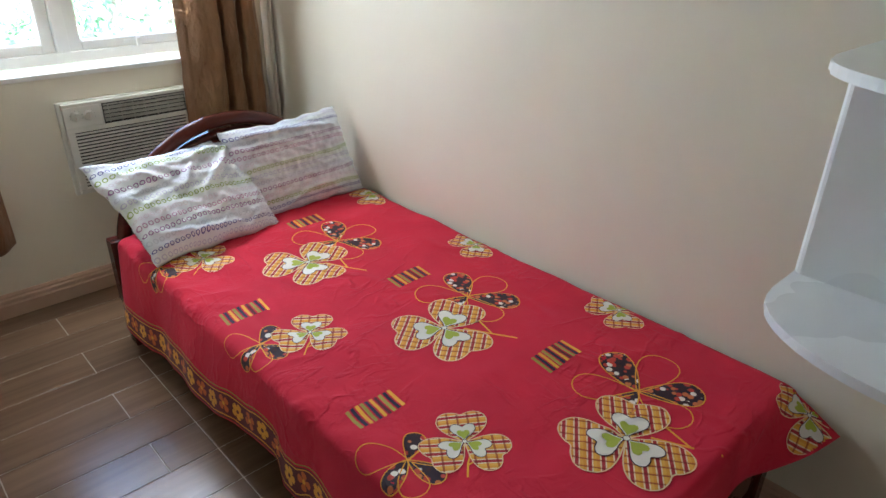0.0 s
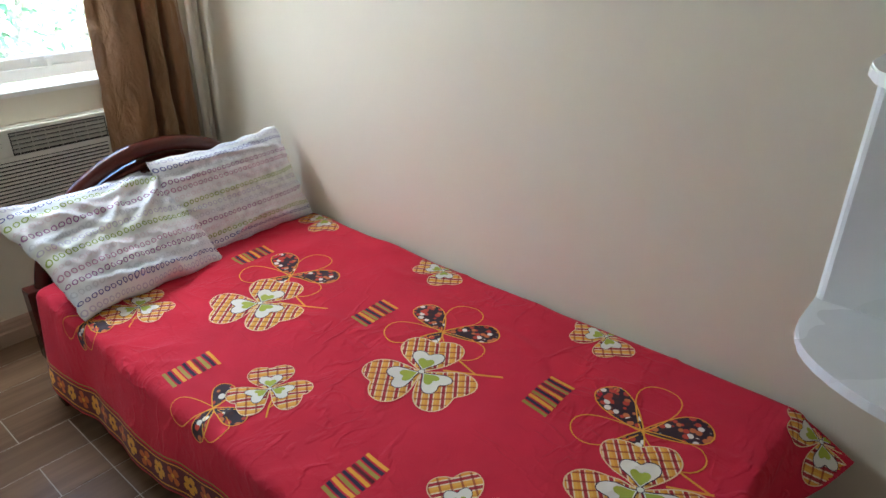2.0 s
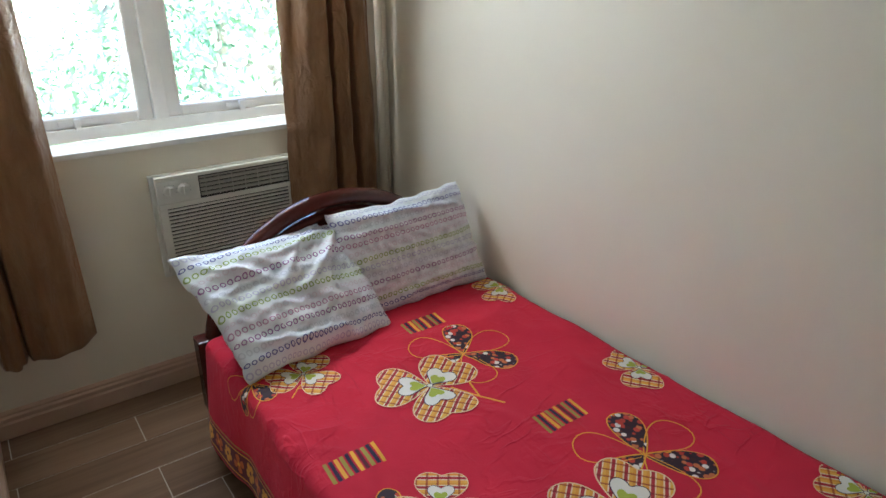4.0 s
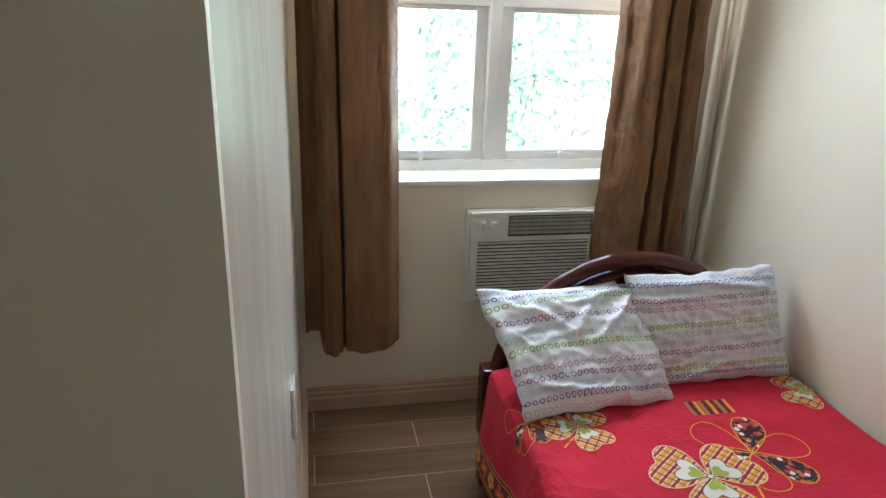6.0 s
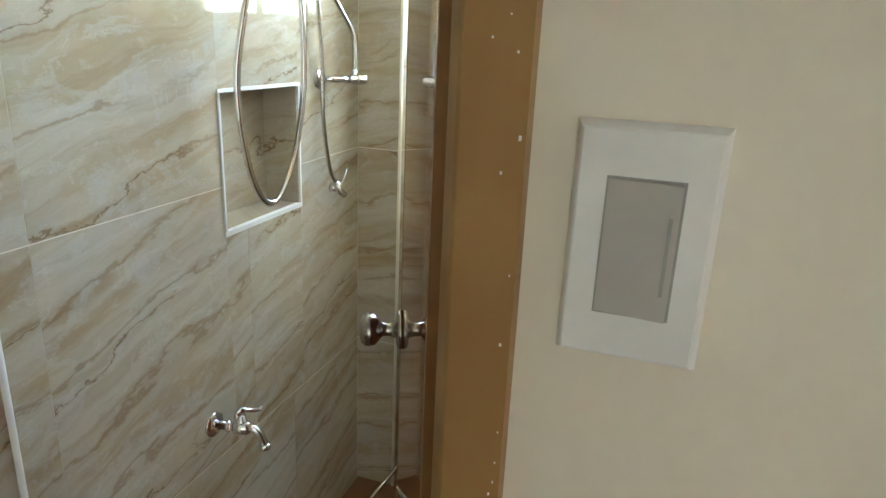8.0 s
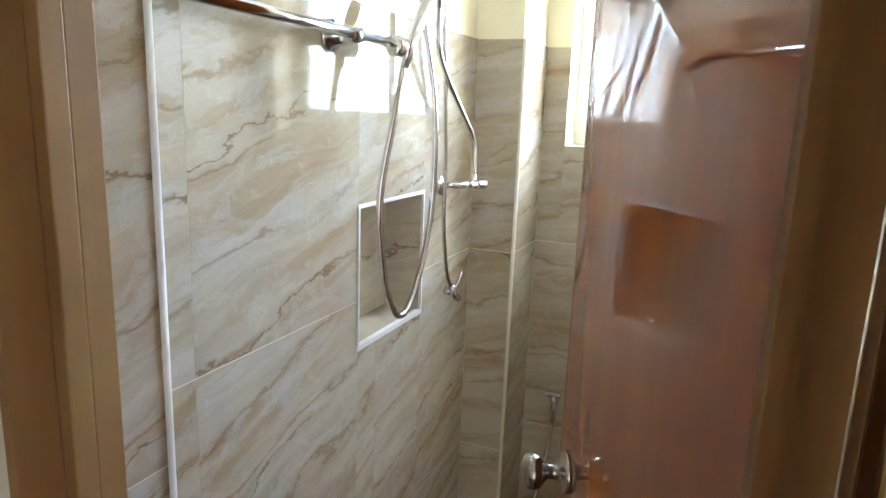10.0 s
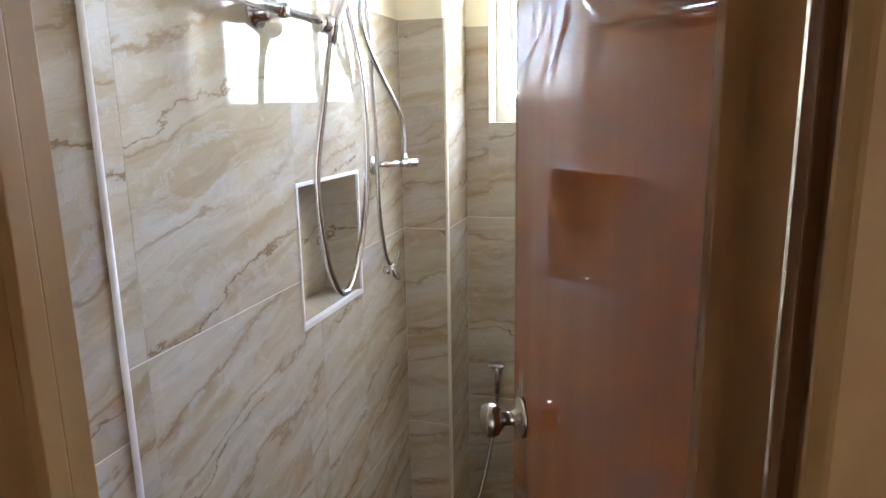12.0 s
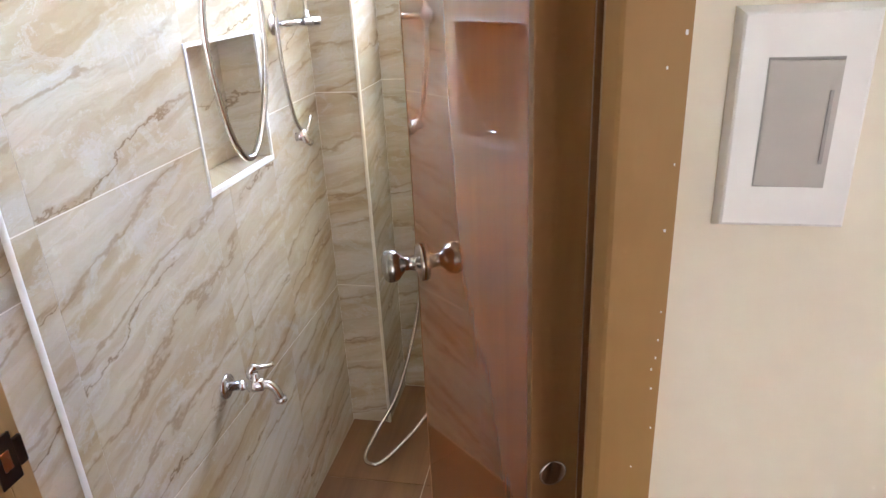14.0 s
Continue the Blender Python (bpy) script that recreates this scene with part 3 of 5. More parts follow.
tile_wall(back, "y", YB, -1, [-0.609, -0.2, XR], [BF, 0.487, 1.087, TILE_TOP], skip=(BX0, BX1, BZ0, 3))
right = grout_sheet("tiling_right", boxes(((XR - 0.004, YI, BF), (XR, YB, TILE_TOP))))
tile_wall(right, "x", XR - 0.012, -1, [YI, 1.60, 2.15, YB], [BF, 0.487, 1.087, TILE_TOP])
inner = grout_sheet("tiling_door_wall", boxes(((DX1 + 0.002, YI, BF), (XR - 0.012, YI + 0.005, TILE_TOP))))
tile_wall(inner, "y", YI + 0.008, 1, [DX1 + 0.003, XR - 0.012], [BF, 0.487, 1.087, TILE_TOP])
# niche lining and edging
nic = tagged(finish("tiling_niche", boxes(
    ((XB - 0.100, NY0, NZ0), (XB - 0.094, NY1, NZ1)), ((XB - 0.094, NY0, NZ0), (XB - 0.002, NY1, NZ0 + 0.006)), ((XB - 0.094, NY0, NZ1 - 0.006), (XB - 0.002, NY1, NZ1)),
    ((XB - 0.094, NY0, NZ0 + 0.006), (XB - 0.002, NY0 + 0.006, NZ1 - 0.006)), ((XB - 0.094, NY1 - 0.006, NZ0 + 0.006), (XB - 0.002, NY1, NZ1 - 0.006))), M_MARBLE),
    "tiled recess in the wall with white edging", "wall niche", kind="structure")
for a, b in (((NY0 - 0.004, NZ0 - 0.004), (NY1 + 0.004, NZ0 + 0.007)), ((NY0 - 0.004, NZ1 - 0.005), (NY1 + 0.004, NZ1 + 0.003)),
             ((NY0 - 0.003, NZ0 + 0.007), (NY0 + 0.003, NZ1 - 0.005)), ((NY1 - 0.003, NZ0 + 0.007), (NY1 + 0.003, NZ1 - 0.005))):
    bm = bmesh.new()
    box(bm, (XB - 0.010, a[0], a[1]), (XB + 0.003, b[0], b[1]), 0.001)
    finish("edge_strip", bm, M_PLASTIC, nic)
trim = bmesh.new()
tube(trim, [(-0.661, 1.279, BF), (-0.661, 1.279, TILE_TOP)], 0.0055, 12)
tagged(finish("corner_trim", trim, M_PLASTIC, smooth=True), "rounded white corner trim on the tiled pilaster", "tile trim", kind="structure")
for nm, x, y in (("pillar_trim", -0.610, YC + 0.001), ):
    bm = bmesh.new()
    tube(bm, [(x, y, BF), (x, y, TILE_TOP)], 0.005, 10)
    tagged(finish(nm, bm, M_TILEGROUT, smooth=True), "pale beige corner trim on the tiled pillar", "tile trim", kind="structure")

# ---- bathroom door and its frame ----
frame_root = thing("door_1", ((DX0 + DX1) / 2, YS, 0), "light brown varnished wooden door frame", "door frame", kind="structure")
JX0, JX1 = -0.609, 0.003
bm = prism(bmesh.new(), [(DX1, YS - 0.014), (JX1 + 0.005, YS - 0.014), (JX1 + 0.0022, YS - 0.012), (JX1 - 0.005, YS - 0.004), (JX1 - 0.006, YS + 0.0), (JX1, YS + 0.003), (JX1, YS + 0.010), (DX1, YS + 0.010)], 0, DTOP)
right_jamb = wpart("jamb", bm, M_JAMB, frame_root)
# inner faces of the right jamb; their shade is put into the colour
wpart("door_stop", boxes(((JX1, YS + 0.0102, 0), (DX1, YS + 0.036, DTOP)), ((JX1 - 0.0092, YS + 0.036, 0), (DX1, YS + 0.070, DTOP), 0.002), ((JX1 + 0.001, YS + 0.070, 0), (DX1, YI + 0.012, DTOP), 0.002)), M_JAMB_SHADE, frame_root, "inner jamb and stop, shade painted in as dark brown")
left_jamb = wpart("jamb", boxes(((DX0, YS - 0.008, 0), (-0.621, YS + 0.038, DTOP), 0.002), ((DX0, YS + 0.038, 0), (JX0 + 0.002, YS + 0.0625, DTOP), 0.002), ((DX0, YS + 0.0635, 0), (JX0, YI + 0.008, DTOP), 0.0015)), M_JAMB, frame_root)
wpart("head", boxes(((JX0 + 0.003, YS - 0.008, DTOP - 0.04), (JX1 - 0.010, YI + 0.012, DTOP), 0.003)), M_JAMB, frame_root)
bm = boxes(((JX0, YS + 0.052, 0.890), (JX0 + 0.0035, YS + 0.080, 0.950), 0.0008), ((JX0 - 0.002, YS + 0.080, 0.902), (JX0 + 0.004, YS + 0.092, 0.938), 0.002))
plate = part("strike_plate", bm, M_DARKSTEEL, left_jamb, "dark metal strike plate")
part("latch_hole", boxes(((JX0 + 0.0033, YS + 0.060, 0.908), (JX0 + 0.0039, YS + 0.072, 0.932), 0.0002)), M_STEEL, plate, "bright metal latch opening")
specks = bmesh.new()
spot_rnd = random.Random(12)
for _ in range(26):
    px, pz, r = DX1 - 0.003 - 0.018 * spot_rnd.random() ** 2, spot_rnd.uniform(0.7, 1.75), spot_rnd.uniform(0.0003, 0.0007)
    box(specks, (px - r, YS - 0.0146, pz - r * spot_rnd.uniform(1, 2.6)), (px + r, YS - 0.0139, pz + r * 1.2), r * 0.3)
part("paint_specks", specks, M_PLASTIC, right_jamb, "small spots of white paint")

DOOR = pose(-0.0465, 1.184, 0, 0, 0, 114.5)
door = new("door_leaf")
door.matrix_basis = DOOR
tagged(door, "glossy reddish-brown varnished flush door, standing ajar", "door", kind="structure")
DW, DH = 0.560, 2.015
part("panel", boxes(((0.012, -0.055, 0.012), (DW - 0.006, 0.0, DH), 0.0015)), M_DOOR, door)
part("edge_band", boxes(((DW - 0.006, -0.055, 0.012), (DW, 0.0005, DH), 0.001)), M_EDGE, door, "golden brown edge strip")
part("edge_band", boxes(((0.0, -0.0555, 0.012), (0.012, 0.0015, DH), 0.001)), M_EDGE, door, "golden brown edge strip")
knob = part("door_knob", lathe(bmesh.new(), (DW - 0.055, 0, 0.948), (0, 1, 0), [(0, 0.031), (0.003, 0.032), (0.008, 0.029), (0.011, 0.014), (0.020, 0.011), (0.030, 0.011), (0.036, 0.017), (0.042, 0.0245), (0.050, 0.027), (0.058, 0.0265), (0.064, 0.022), (0.067, 0.012), (0.0675, 0)], 24), M_KNOB, door, "round brushed steel knob", True)
part("door_knob", lathe(bmesh.new(), (DW - 0.055, -0.055, 0.948), (0, -1, 0), [(0, 0.031), (0.008, 0.029), (0.011, 0.014), (0.030, 0.011), (0.042, 0.0245), (0.050, 0.027), (0.064, 0.022), (0.0675, 0)], 20), M_STEEL, door, "", True)
part("latch", boxes(((DW, -0.030, 0.918), (DW + 0.002, -0.006, 0.978), 0.0008)), M_STEEL, door)
for z in (0.25, 0.936, 1.80):
    bm = lathe(bmesh.new(), (-0.006, -0.058, z - 0.045), (0, 0, 1), [(0, 0), (0.001, 0.0055), (0.089, 0.0055), (0.09, 0)], 12)
    lathe(bm, (-0.0015, -0.020, z - 0.0), (-1, 0, 0), [(0, 0.014), (0.0015, 0.014), (0.002, 0.012), (0.0022, 0)], 16)
    part("hinge", bm, M_CHROME, door, "", True)

# ---- light switch and wall socket ----
sw = thing("light_switch", (0.1015, YS, 1.295), "white wall switch plate with one large rocker", "light switch")
SX0, SX1, SZ0, SZ1 = 0.066, 0.138, 1.237, 1.361
bm = bmesh.new()
rims = []
for d, e in ((0.0, 0.0), (0.0015, 0.0), (0.0085, 0.0028), (0.0095, 0.0042), (0.0095, 0.0165)):
    rims.append([bm.verts.new((x, YS - d, z)) for x, z in ((SX0 + e, SZ0 + e), (SX1 - e, SZ0 + e), (SX1 - e, SZ1 - e), (SX0 + e, SZ1 - e))])
for p, q in zip(rims, rims[1:]):
    for i in range(4):
        bm.faces.new((p[i], p[(i + 1) % 4], q[(i + 1) % 4], q[i]))
bm.faces.new(rims[-1])
bm.faces.new(rims[0][::-1])
wpart("plate", bm, M_PLASTIC, sw)
bm = bmesh.new()
box(bm, (0.0835, YS - 0.0098, 1.2635), (0.1210, YS - 0.0092, 1.3350))
wpart("gap", bm, M_GREY, sw)
bm = bmesh.new()
v = [bm.verts.new(p) for p in ((0.0845, YS - 0.0101, 1.2645), (0.1195, YS - 0.0140, 1.2645), (0.1195, YS - 0.0140, 1.3335), (0.0845, YS - 0.0101, 1.3335))]
w = [bm.verts.new((q.co.x, YS - 0.009, q.co.z)) for q in v]
bm.faces.new(v)
for i in range(4):
    bm.faces.new((v[i], v[(i + 1) % 4], w[(i + 1) % 4], w[i]))
rocker = wpart("rocker", bm, M_ROCKER, sw)
part("slot", boxes(((0.1148, YS - 0.0142, 1.278), (0.1166, YS - 0.0130, 1.318))), M_GREY, rocker)

so = thing("wall_socket", (XA, 1.92, 0.55), "white wall socket plate with outlets", "wall socket")
wpart("plate", boxes(((XA, 1.885, 0.490), (XA + 0.009, 1.957, 0.610), 0.0025)), M_PLASTIC, so)
for z in (0.522, 0.550, 0.578):
    o = wpart("outlet", boxes(((XA + 0.009, 1.902, z - 0.011), (XA + 0.0105, 1.940, z + 0.011), 0.0005)), M_IVORY, so)
    part("slots", boxes(((XA + 0.0103, 1.911, z - 0.004), (XA + 0.0109, 1.913, z + 0.004)), ((XA + 0.0103, 1.929, z - 0.004), (XA + 0.0109, 1.931, z + 0.004))), M_DARK, o)

# ---- air conditioner in the wall ----
ac = thing("air_conditioner", (1.127, YN, 0.43), "off-white window air conditioner with louvred grille, built into the wall", "air conditioner")
ax0, ax1, az0, az1 = 0.896, 1.346, 0.412, 0.743
yf = YN - 0.040
wpart("casing", boxes(((ax0 - 0.012, YN - 0.018, az0 - 0.010), (ax1 + 0.012, YN, az1 + 0.004), 0.003), ((ax0, yf + 0.010, az0), (ax1, YN - 0.018, az1), 0.004)), M_IVORY, ac)
wpart("front_frame", boxes(((ax0, yf, az1 - 0.012), (ax1, yf + 0.010, az1), 0.002), ((ax0, yf, az0), (ax1, yf + 0.010, az0 + 0.014), 0.002),
      ((ax0, yf, az0 + 0.014), (ax0 + 0.026, yf + 0.010, az1 - 0.104), 0.002), ((ax1 - 0.016, yf, az0 + 0.014), (ax1, yf + 0.010, az1 - 0.104), 0.002),
      ((ax0, yf - 0.001, az1 - 0.104), (ax1, yf + 0.010, az1 - 0.086), 0.002), ((ax0 + 0.124, yf, az1 - 0.086), (ax0 + 0.132, yf + 0.010, az1 - 0.012)), ((ax1 - 0.012, yf, az1 - 0.086), (ax1, yf + 0.010, az1 - 0.012))), M_IVORY, ac)
panel = wpart("control_panel", boxes(((ax0, yf - 0.001, az1 - 0.086), (ax0 + 0.124, yf + 0.010, az1 - 0.012), 0.002)), M_IVORY, ac)
for i in range(2):
    kx = ax0 + 0.040 + 0.044 * i
    part("dial", lathe(bmesh.new(), (kx, yf - 0.001, az1 - 0.046), (0, -1, 0), [(0, 0.019), (0.003, 0.018), (0.0035, 0.015), (0.007, 0.0145), (0.008, 0)], 20), M_IVORY, panel)
    part("dial_grip", boxes(((kx - 0.0028, yf - 0.017, az1 - 0.060), (kx + 0.0028, yf - 0.008, az1 - 0.032), 0.001)), M_IVORY, panel)
    bm = bmesh.new()
    for k in range(7):
        t = radians(200 - 220 * k / 6)
        box(bm, (kx + 0.021 * math.cos(t) - 0.001, yf - 0.0016, az1 - 0.046 + 0.021 * math.sin(t) - 0.001), (kx + 0.021 * math.cos(t) + 0.001, yf - 0.0008, az1 - 0.046 + 0.021 * math.sin(t) + 0.001))
    part("dial_marks", bm, M_GREY, panel)
# near-black sheet: the shade behind the vent slats is put into its colour
wpart("vent_back_shade", boxes(((ax0 + 0.132, yf + 0.0085, az1 - 0.086), (ax1 - 0.012, yf + 0.0098, az1 - 0.012))), M_DARK, ac)
vx0, vx1 = ax0 + 0.132, ax1 - 0.012
for i in range(5):
    z = az1 - 0.080 + 0.0145 * i
    wpart("vent_slat", boxes(((vx0, yf + 0.001, z), (vx1, yf + 0.008, z + 0.0102), 0.001)), M_ACGRILLE, ac)
for i in range(7):
    x = vx0 + (vx1 - vx0) * (i + 0.5) / 7
    wpart("vent_fin", boxes(((x - 0.0012, yf - 0.0005, az1 - 0.084), (x + 0.0012, yf + 0.003, az1 - 0.014))), M_ACGRILLE, ac)
wpart("vent_rim", boxes(((vx0, yf - 0.0012, az1 - 0.0150), (vx1, yf, az1 - 0.0120)), ((vx0, yf - 0.0012, az1 - 0.0860), (vx1, yf, az1 - 0.0830)), ((vx0, yf - 0.0012, az1 - 0.0830), (vx0 + 0.003, yf, az1 - 0.0150)), ((vx1 - 0.003, yf - 0.0012, az1 - 0.0830), (vx1, yf, az1 - 0.0150))), M_DARK, ac, "thin dark rim round the vent")
wpart("emblem", boxes(((vx0 + 0.080, yf - 0.002, az1 - 0.050), (vx0 + 0.104, yf - 0.0005, az1 - 0.040))), M_GREY, ac)
# dark sheet that paints in the shade between the louvres
wpart("grille_back_shade", boxes(((ax0 + 0.026, yf + 0.0085, az0 + 0.014), (ax1 - 0.016, yf + 0.0098, az1 - 0.104))), M_DARK, ac)
n = 17
gz0, gz1 = az0 + 0.014, az1 - 0.104
for i in range(n):
    z = gz0 + (gz1 - gz0) * (i + 0.15) / n
    wpart("louvre", boxes(((ax0 + 0.026, yf + 0.0005, z), (ax1 - 0.016, yf + 0.008, z + (gz1 - gz0) / n * 0.50), 0.001)), M_IVORY, ac)

# ---- curtains ----


def pleats(*rows):
    """A fold profile through (share of the width, depth), eased from row to row."""
    def at(s):
        for (p, u), (q, v) in zip(rows, rows[1:]):
            if s <= q:
                t = min(1.0, max(0.0, (s - p) / (q - p)))
                return u + (v - u) * t * t * (3 - 2 * t)
        return rows[-1][1]
    return at


def curtain(name, x0t, x1t, x0b, x1b, zb, lip, seed, y0, depth, label, profile, crinkle=1.0):
    """A hung satin panel with deep folds, gathered at the top and flaring below."""
    rnd = random.Random(seed)
    ph = [rnd.uniform(0, 6.28) for _ in range(6)]
    nu, nv, ztop = 130, 90, 2.12
    bm = bmesh.new()
    grid = []
    for j in range(nv + 1):
        t = j / nv
        row = []
        for i in range(nu + 1):
            s = i / nu
            a, b = x0t + (x0b - x0t) * t, x1t + (x1b - x1t) * t
            sw = s + 0.018 * math.sin(9 * s + ph[0]) + 0.008 * math.sin(5 * t + 14 * s + ph[3])
            x = a + (b - a) * sw
            f = profile(sw + 0.02 * math.sin(2.6 * t + ph[2]))
            d = depth * (0.8 + 0.3 * t) * f + 0.003 * math.sin(31 * s + 7 * t + ph[4]) + 0.008 * math.sin(3.3 * t + 4 * s + ph[5])
            d += crinkle * (0.007 * noise.noise(Vector((x * 10, t * 11, seed))) + 0.005 * noise.noise(Vector((x * 22, t * 30, seed + 5))))
            z = ztop + (zb + lip(s) - ztop) * t
            row.append(bm.verts.new((x, y0 + d, z)))
        grid.append(row)
    for j in range(nv):
        for i in range(nu):
            bm.faces.new((grid[j][i], grid[j][i + 1], grid[j + 1][i + 1], grid[j + 1][i]))
    root = thing(name, ((x0t + x1t) / 2, y0, zb), label, "curtain")
    ob = wpart("cloth", bm, M_SATIN, root, smooth=True)
    so_ = ob.modifiers.new("thickness", "SOLIDIFY")
    so_.thickness = 0.0025
    return root


curtain("curtain", 0.335, 0.618, 0.322, 0.650, 0.285, lambda s: 0.062 if s < 0.17 else 0.062 * max(0.0, 1 - (s - 0.17) / 0.04) if s < 0.36 else 0.010 + 0.018 * max(0.0, s - 0.8) / 0.2, 3, 2.662, 0.042,
        "brown satin curtain hanging open beside the window", pleats((0.0, 0.5), (0.06, 0.9), (0.17, 1.0), (0.215, -0.35), (0.29, -0.9), (0.36, -0.55), (0.395, 0.55), (0.43, -0.55), (0.60, -1.05), (0.85, -0.75), (1.0, 0.15)), 0.8)
curtain("curtain", 1.362, 1.640, 1.318, 1.700, 0.300, lambda s: 0.01 * math.sin(8 * s), 8, 2.684, 0.034,
        "brown satin curtain gathered beside the bed wall", pleats((0.0, 1.3), (0.12, 0.5), (0.30, -0.8), (0.44, -0.9), (0.50, 0.9), (0.55, -0.4), (0.66, -0.7), (0.74, 0.6), (0.79, -0.3), (0.92, -0.2), (1.0, 0.7)), 1.7)
rod = bmesh.new()
tube(rod, [(0.318, 2.672, 2.13), (1.755, 2.672, 2.13)], 0.012, 12)
tagged(finish("curtain_rod", rod, M_STEEL, smooth=True), "metal curtain rod between the walls", "curtain rod")
con = bmesh.new()
for x, y, r in ((1.722, 2.728, 0.014), (1.752, 2.742, 0.010)):
    tube(con, [(x, y, 0.086), (x, y, CEIL)], r, 12)
tagged(finish("corner_pipe", con, M_WALL, smooth=True), "cream painted pipes in the wall corner", "pipe")

# ---- bed ----
BT, BXR, BXL, BYH, BYF = 0.397, 1.745, 0.850, 2.270, 0.440
bed = thing("bed", (1.30, 1.35, 0), "dark red mahogany single bed with an arched headboard", "bed")


AX, AZ, AR, FLAT = 1.302, 0.322, 0.410, 0.955     # the headboard's half circle


def arch_panel(inset, y0, y1, zb):
    bm = bmesh.new()
    pts = []
    k = 36
    for i in range(k + 1):
        th = math.pi * i / k
        pts.append((AX - (AR - inset) * math.cos(th), AZ + (AR - inset) * FLAT * math.sin(th)))
    ring = [(pts[0][0], zb)] + pts + [(pts[-1][0], zb)]
    a = [bm.verts.new((x, y0, z)) for x, z in ring]
    b = [bm.verts.new((x, y1, z)) for x, z in ring]
    bm.faces.new(a)
    bm.faces.new(b[::-1])
    for i in range(len(ring)):
        j = (i + 1) % len(ring)
        bm.faces.new((a[i], a[j], b[j], b[i]))
    return bm


def arch_tube(inset, y, r):
    pts = [(AX - (AR - inset) * math.cos(math.pi * i / 40), y, AZ + (AR - inset) * FLAT * math.sin(math.pi * i / 40)) for i in range(41)]
    return tube(bmesh.new(), pts, r, 12)


HY = 2.300
wpart("headboard", arch_panel(0.03, HY + 0.008, HY + 0.030, 0.16), M_MAHOGANY, bed)
wpart("arched_rail", arch_tube(0.0, HY + 0.014, 0.024), M_MAHOGANY, bed, smooth=True)
wpart("moulding", arch_tube(0.048, HY + 0.005, 0.010), M_MAHOGANY, bed, smooth=True)
wpart("moulding", arch_tube(0.072, HY + 0.006, 0.007), M_MAHOGANY, bed, smooth=True)
for x in (0.846, 1.706):
    bm = boxes(((x, HY - 0.050, 0.0), (x + 0.045, HY + 0.010, 0.150), 0.006), ((x, HY - 0.012, 0.1502), (x + 0.045, HY + 0.045, 0.385), 0.006))
    wpart("leg", bm, M_MAHOGANY, bed)
for x in (0.862, 1.690):
    wpart("leg", boxes(((x, 0.475, 0.0), (x + 0.050, 0.535, 0.30), 0.006)), M_MAHOGANY, bed)
wpart("side_rail", boxes(((0.868, 0.53, 0.16), (0.893, 2.286, 0.275), 0.004)), M_MAHOGANY, bed)
wpart("side_rail", boxes(((1.705, 0.53, 0.16), (1.730, 2.286, 0.275), 0.004)), M_MAHOGANY, bed)
wpart("footboard", boxes(((0.880, 0.485, 0.12), (1.725, 0.510, 0.330), 0.004)), M_MAHOGANY, bed)
wpart("slat_base", boxes(((0.893, 0.515, 0.235), (1.705, 2.286, 0.255))), M_MAHOGANY, bed)
mat_ = tagged(finish("mattress", boxes(((0.880, 0.505, 0.2552), (1.728, 2.270, 0.384), 0.020)), M_MATTRESS), "thin foam mattress under the red sheet", "mattress")

# the sheet is laid out by a (from the wall side) and b (from the head), in metres of cloth
TOPA, TOPB = BXR - 0.890, BYH - 0.500


def bend(d, r=0.032, slope=0.10):
    if d <= 0:
        return 0.0, 0.0
    if d < r * math.pi / 2:
        return r * math.sin(d / r), r * (1 - math.cos(d / r))
    e = d - r * math.pi / 2
    return r + e * slope, r + e * 0.995


def sheet(a, b, lift=0.0):
    """Where the cloth's point (a, b) lies on the bed."""
    ox, dx = bend(a - TOPA)
    flap = max(0.0, 1 - a / 0.20)
    oy, dy = bend(b - TOPB, 0.030, 0.16 + 0.85 * flap)
    dy *= 1 - 0.45 * flap
    p = Vector((a * 2.3, b * 2.3, 0.4))
    q = Vector((a * 9.0, b * 6.0, 2.0))
    crease = max(0.0, 0.10 - abs(noise.noise(Vector((a * 2.6 + b * 1.2, b * 3.4 - a, 5.0))))) * 0.028
    edge = max(0.0, 1 - abs(a - TOPA) / 0.16) + max(0.0, 1 - b / 0.5) * 0.6
    crease += edge * max(0.0, 0.16 - abs(noise.noise(Vector((a * 3.2 - b * 2.0, b * 9.0 + a * 5.0, 3.0))))) * 0.028
    wr = 0.0042 * noise.noise(p * 2.0) + 0.0022 * noise.noise(q) + 0.0013 * noise.noise(q * 2.3) + crease
    k = min(1.0, dx / 0.20)
    fold = k * (0.009 * math.sin(b * 11 + 1.6 * math.sin(b * 3.1)) + 0.0025 * math.sin(b * 37))
    fold2 = min(1.0, dy / 0.12) * 0.014 * math.sin(a * 14 + 1)
    pull = min(1.0, max(0.0, (a - TOPA + 0.05) / 0.1)) * 0.004 * noise.noise(Vector((a * 20, b * 18, 7)))
    x = BXR - min(a, TOPA) - ox - fold - (lift if dx > 0.03 else 0)
    y = BYH - min(b, TOPB) - oy - fold2 - (lift if dy > 0.03 else 0)
    z = BT - dx - dy * (1.0 if dx < 0.02 else 0.65) + wr * 1.4 + pull + (lift if dx < 0.034 else lift * 0.2)
    return Vector((x, y, max(0.012, z)))


HANG = ((0.0, 0.300), (0.13, 0.305), (0.30, 0.290), (0.48, 0.268), (0.64, 0.268), (0.78, 0.248), (0.90, 0.222), (0.97, 0.232), (1.01, 0.282), (1.06, 0.272), (1.13, 0.246), (1.32, 0.262), (1.50, 0.240), (1.70, 0.262), (2.2, 0.25))


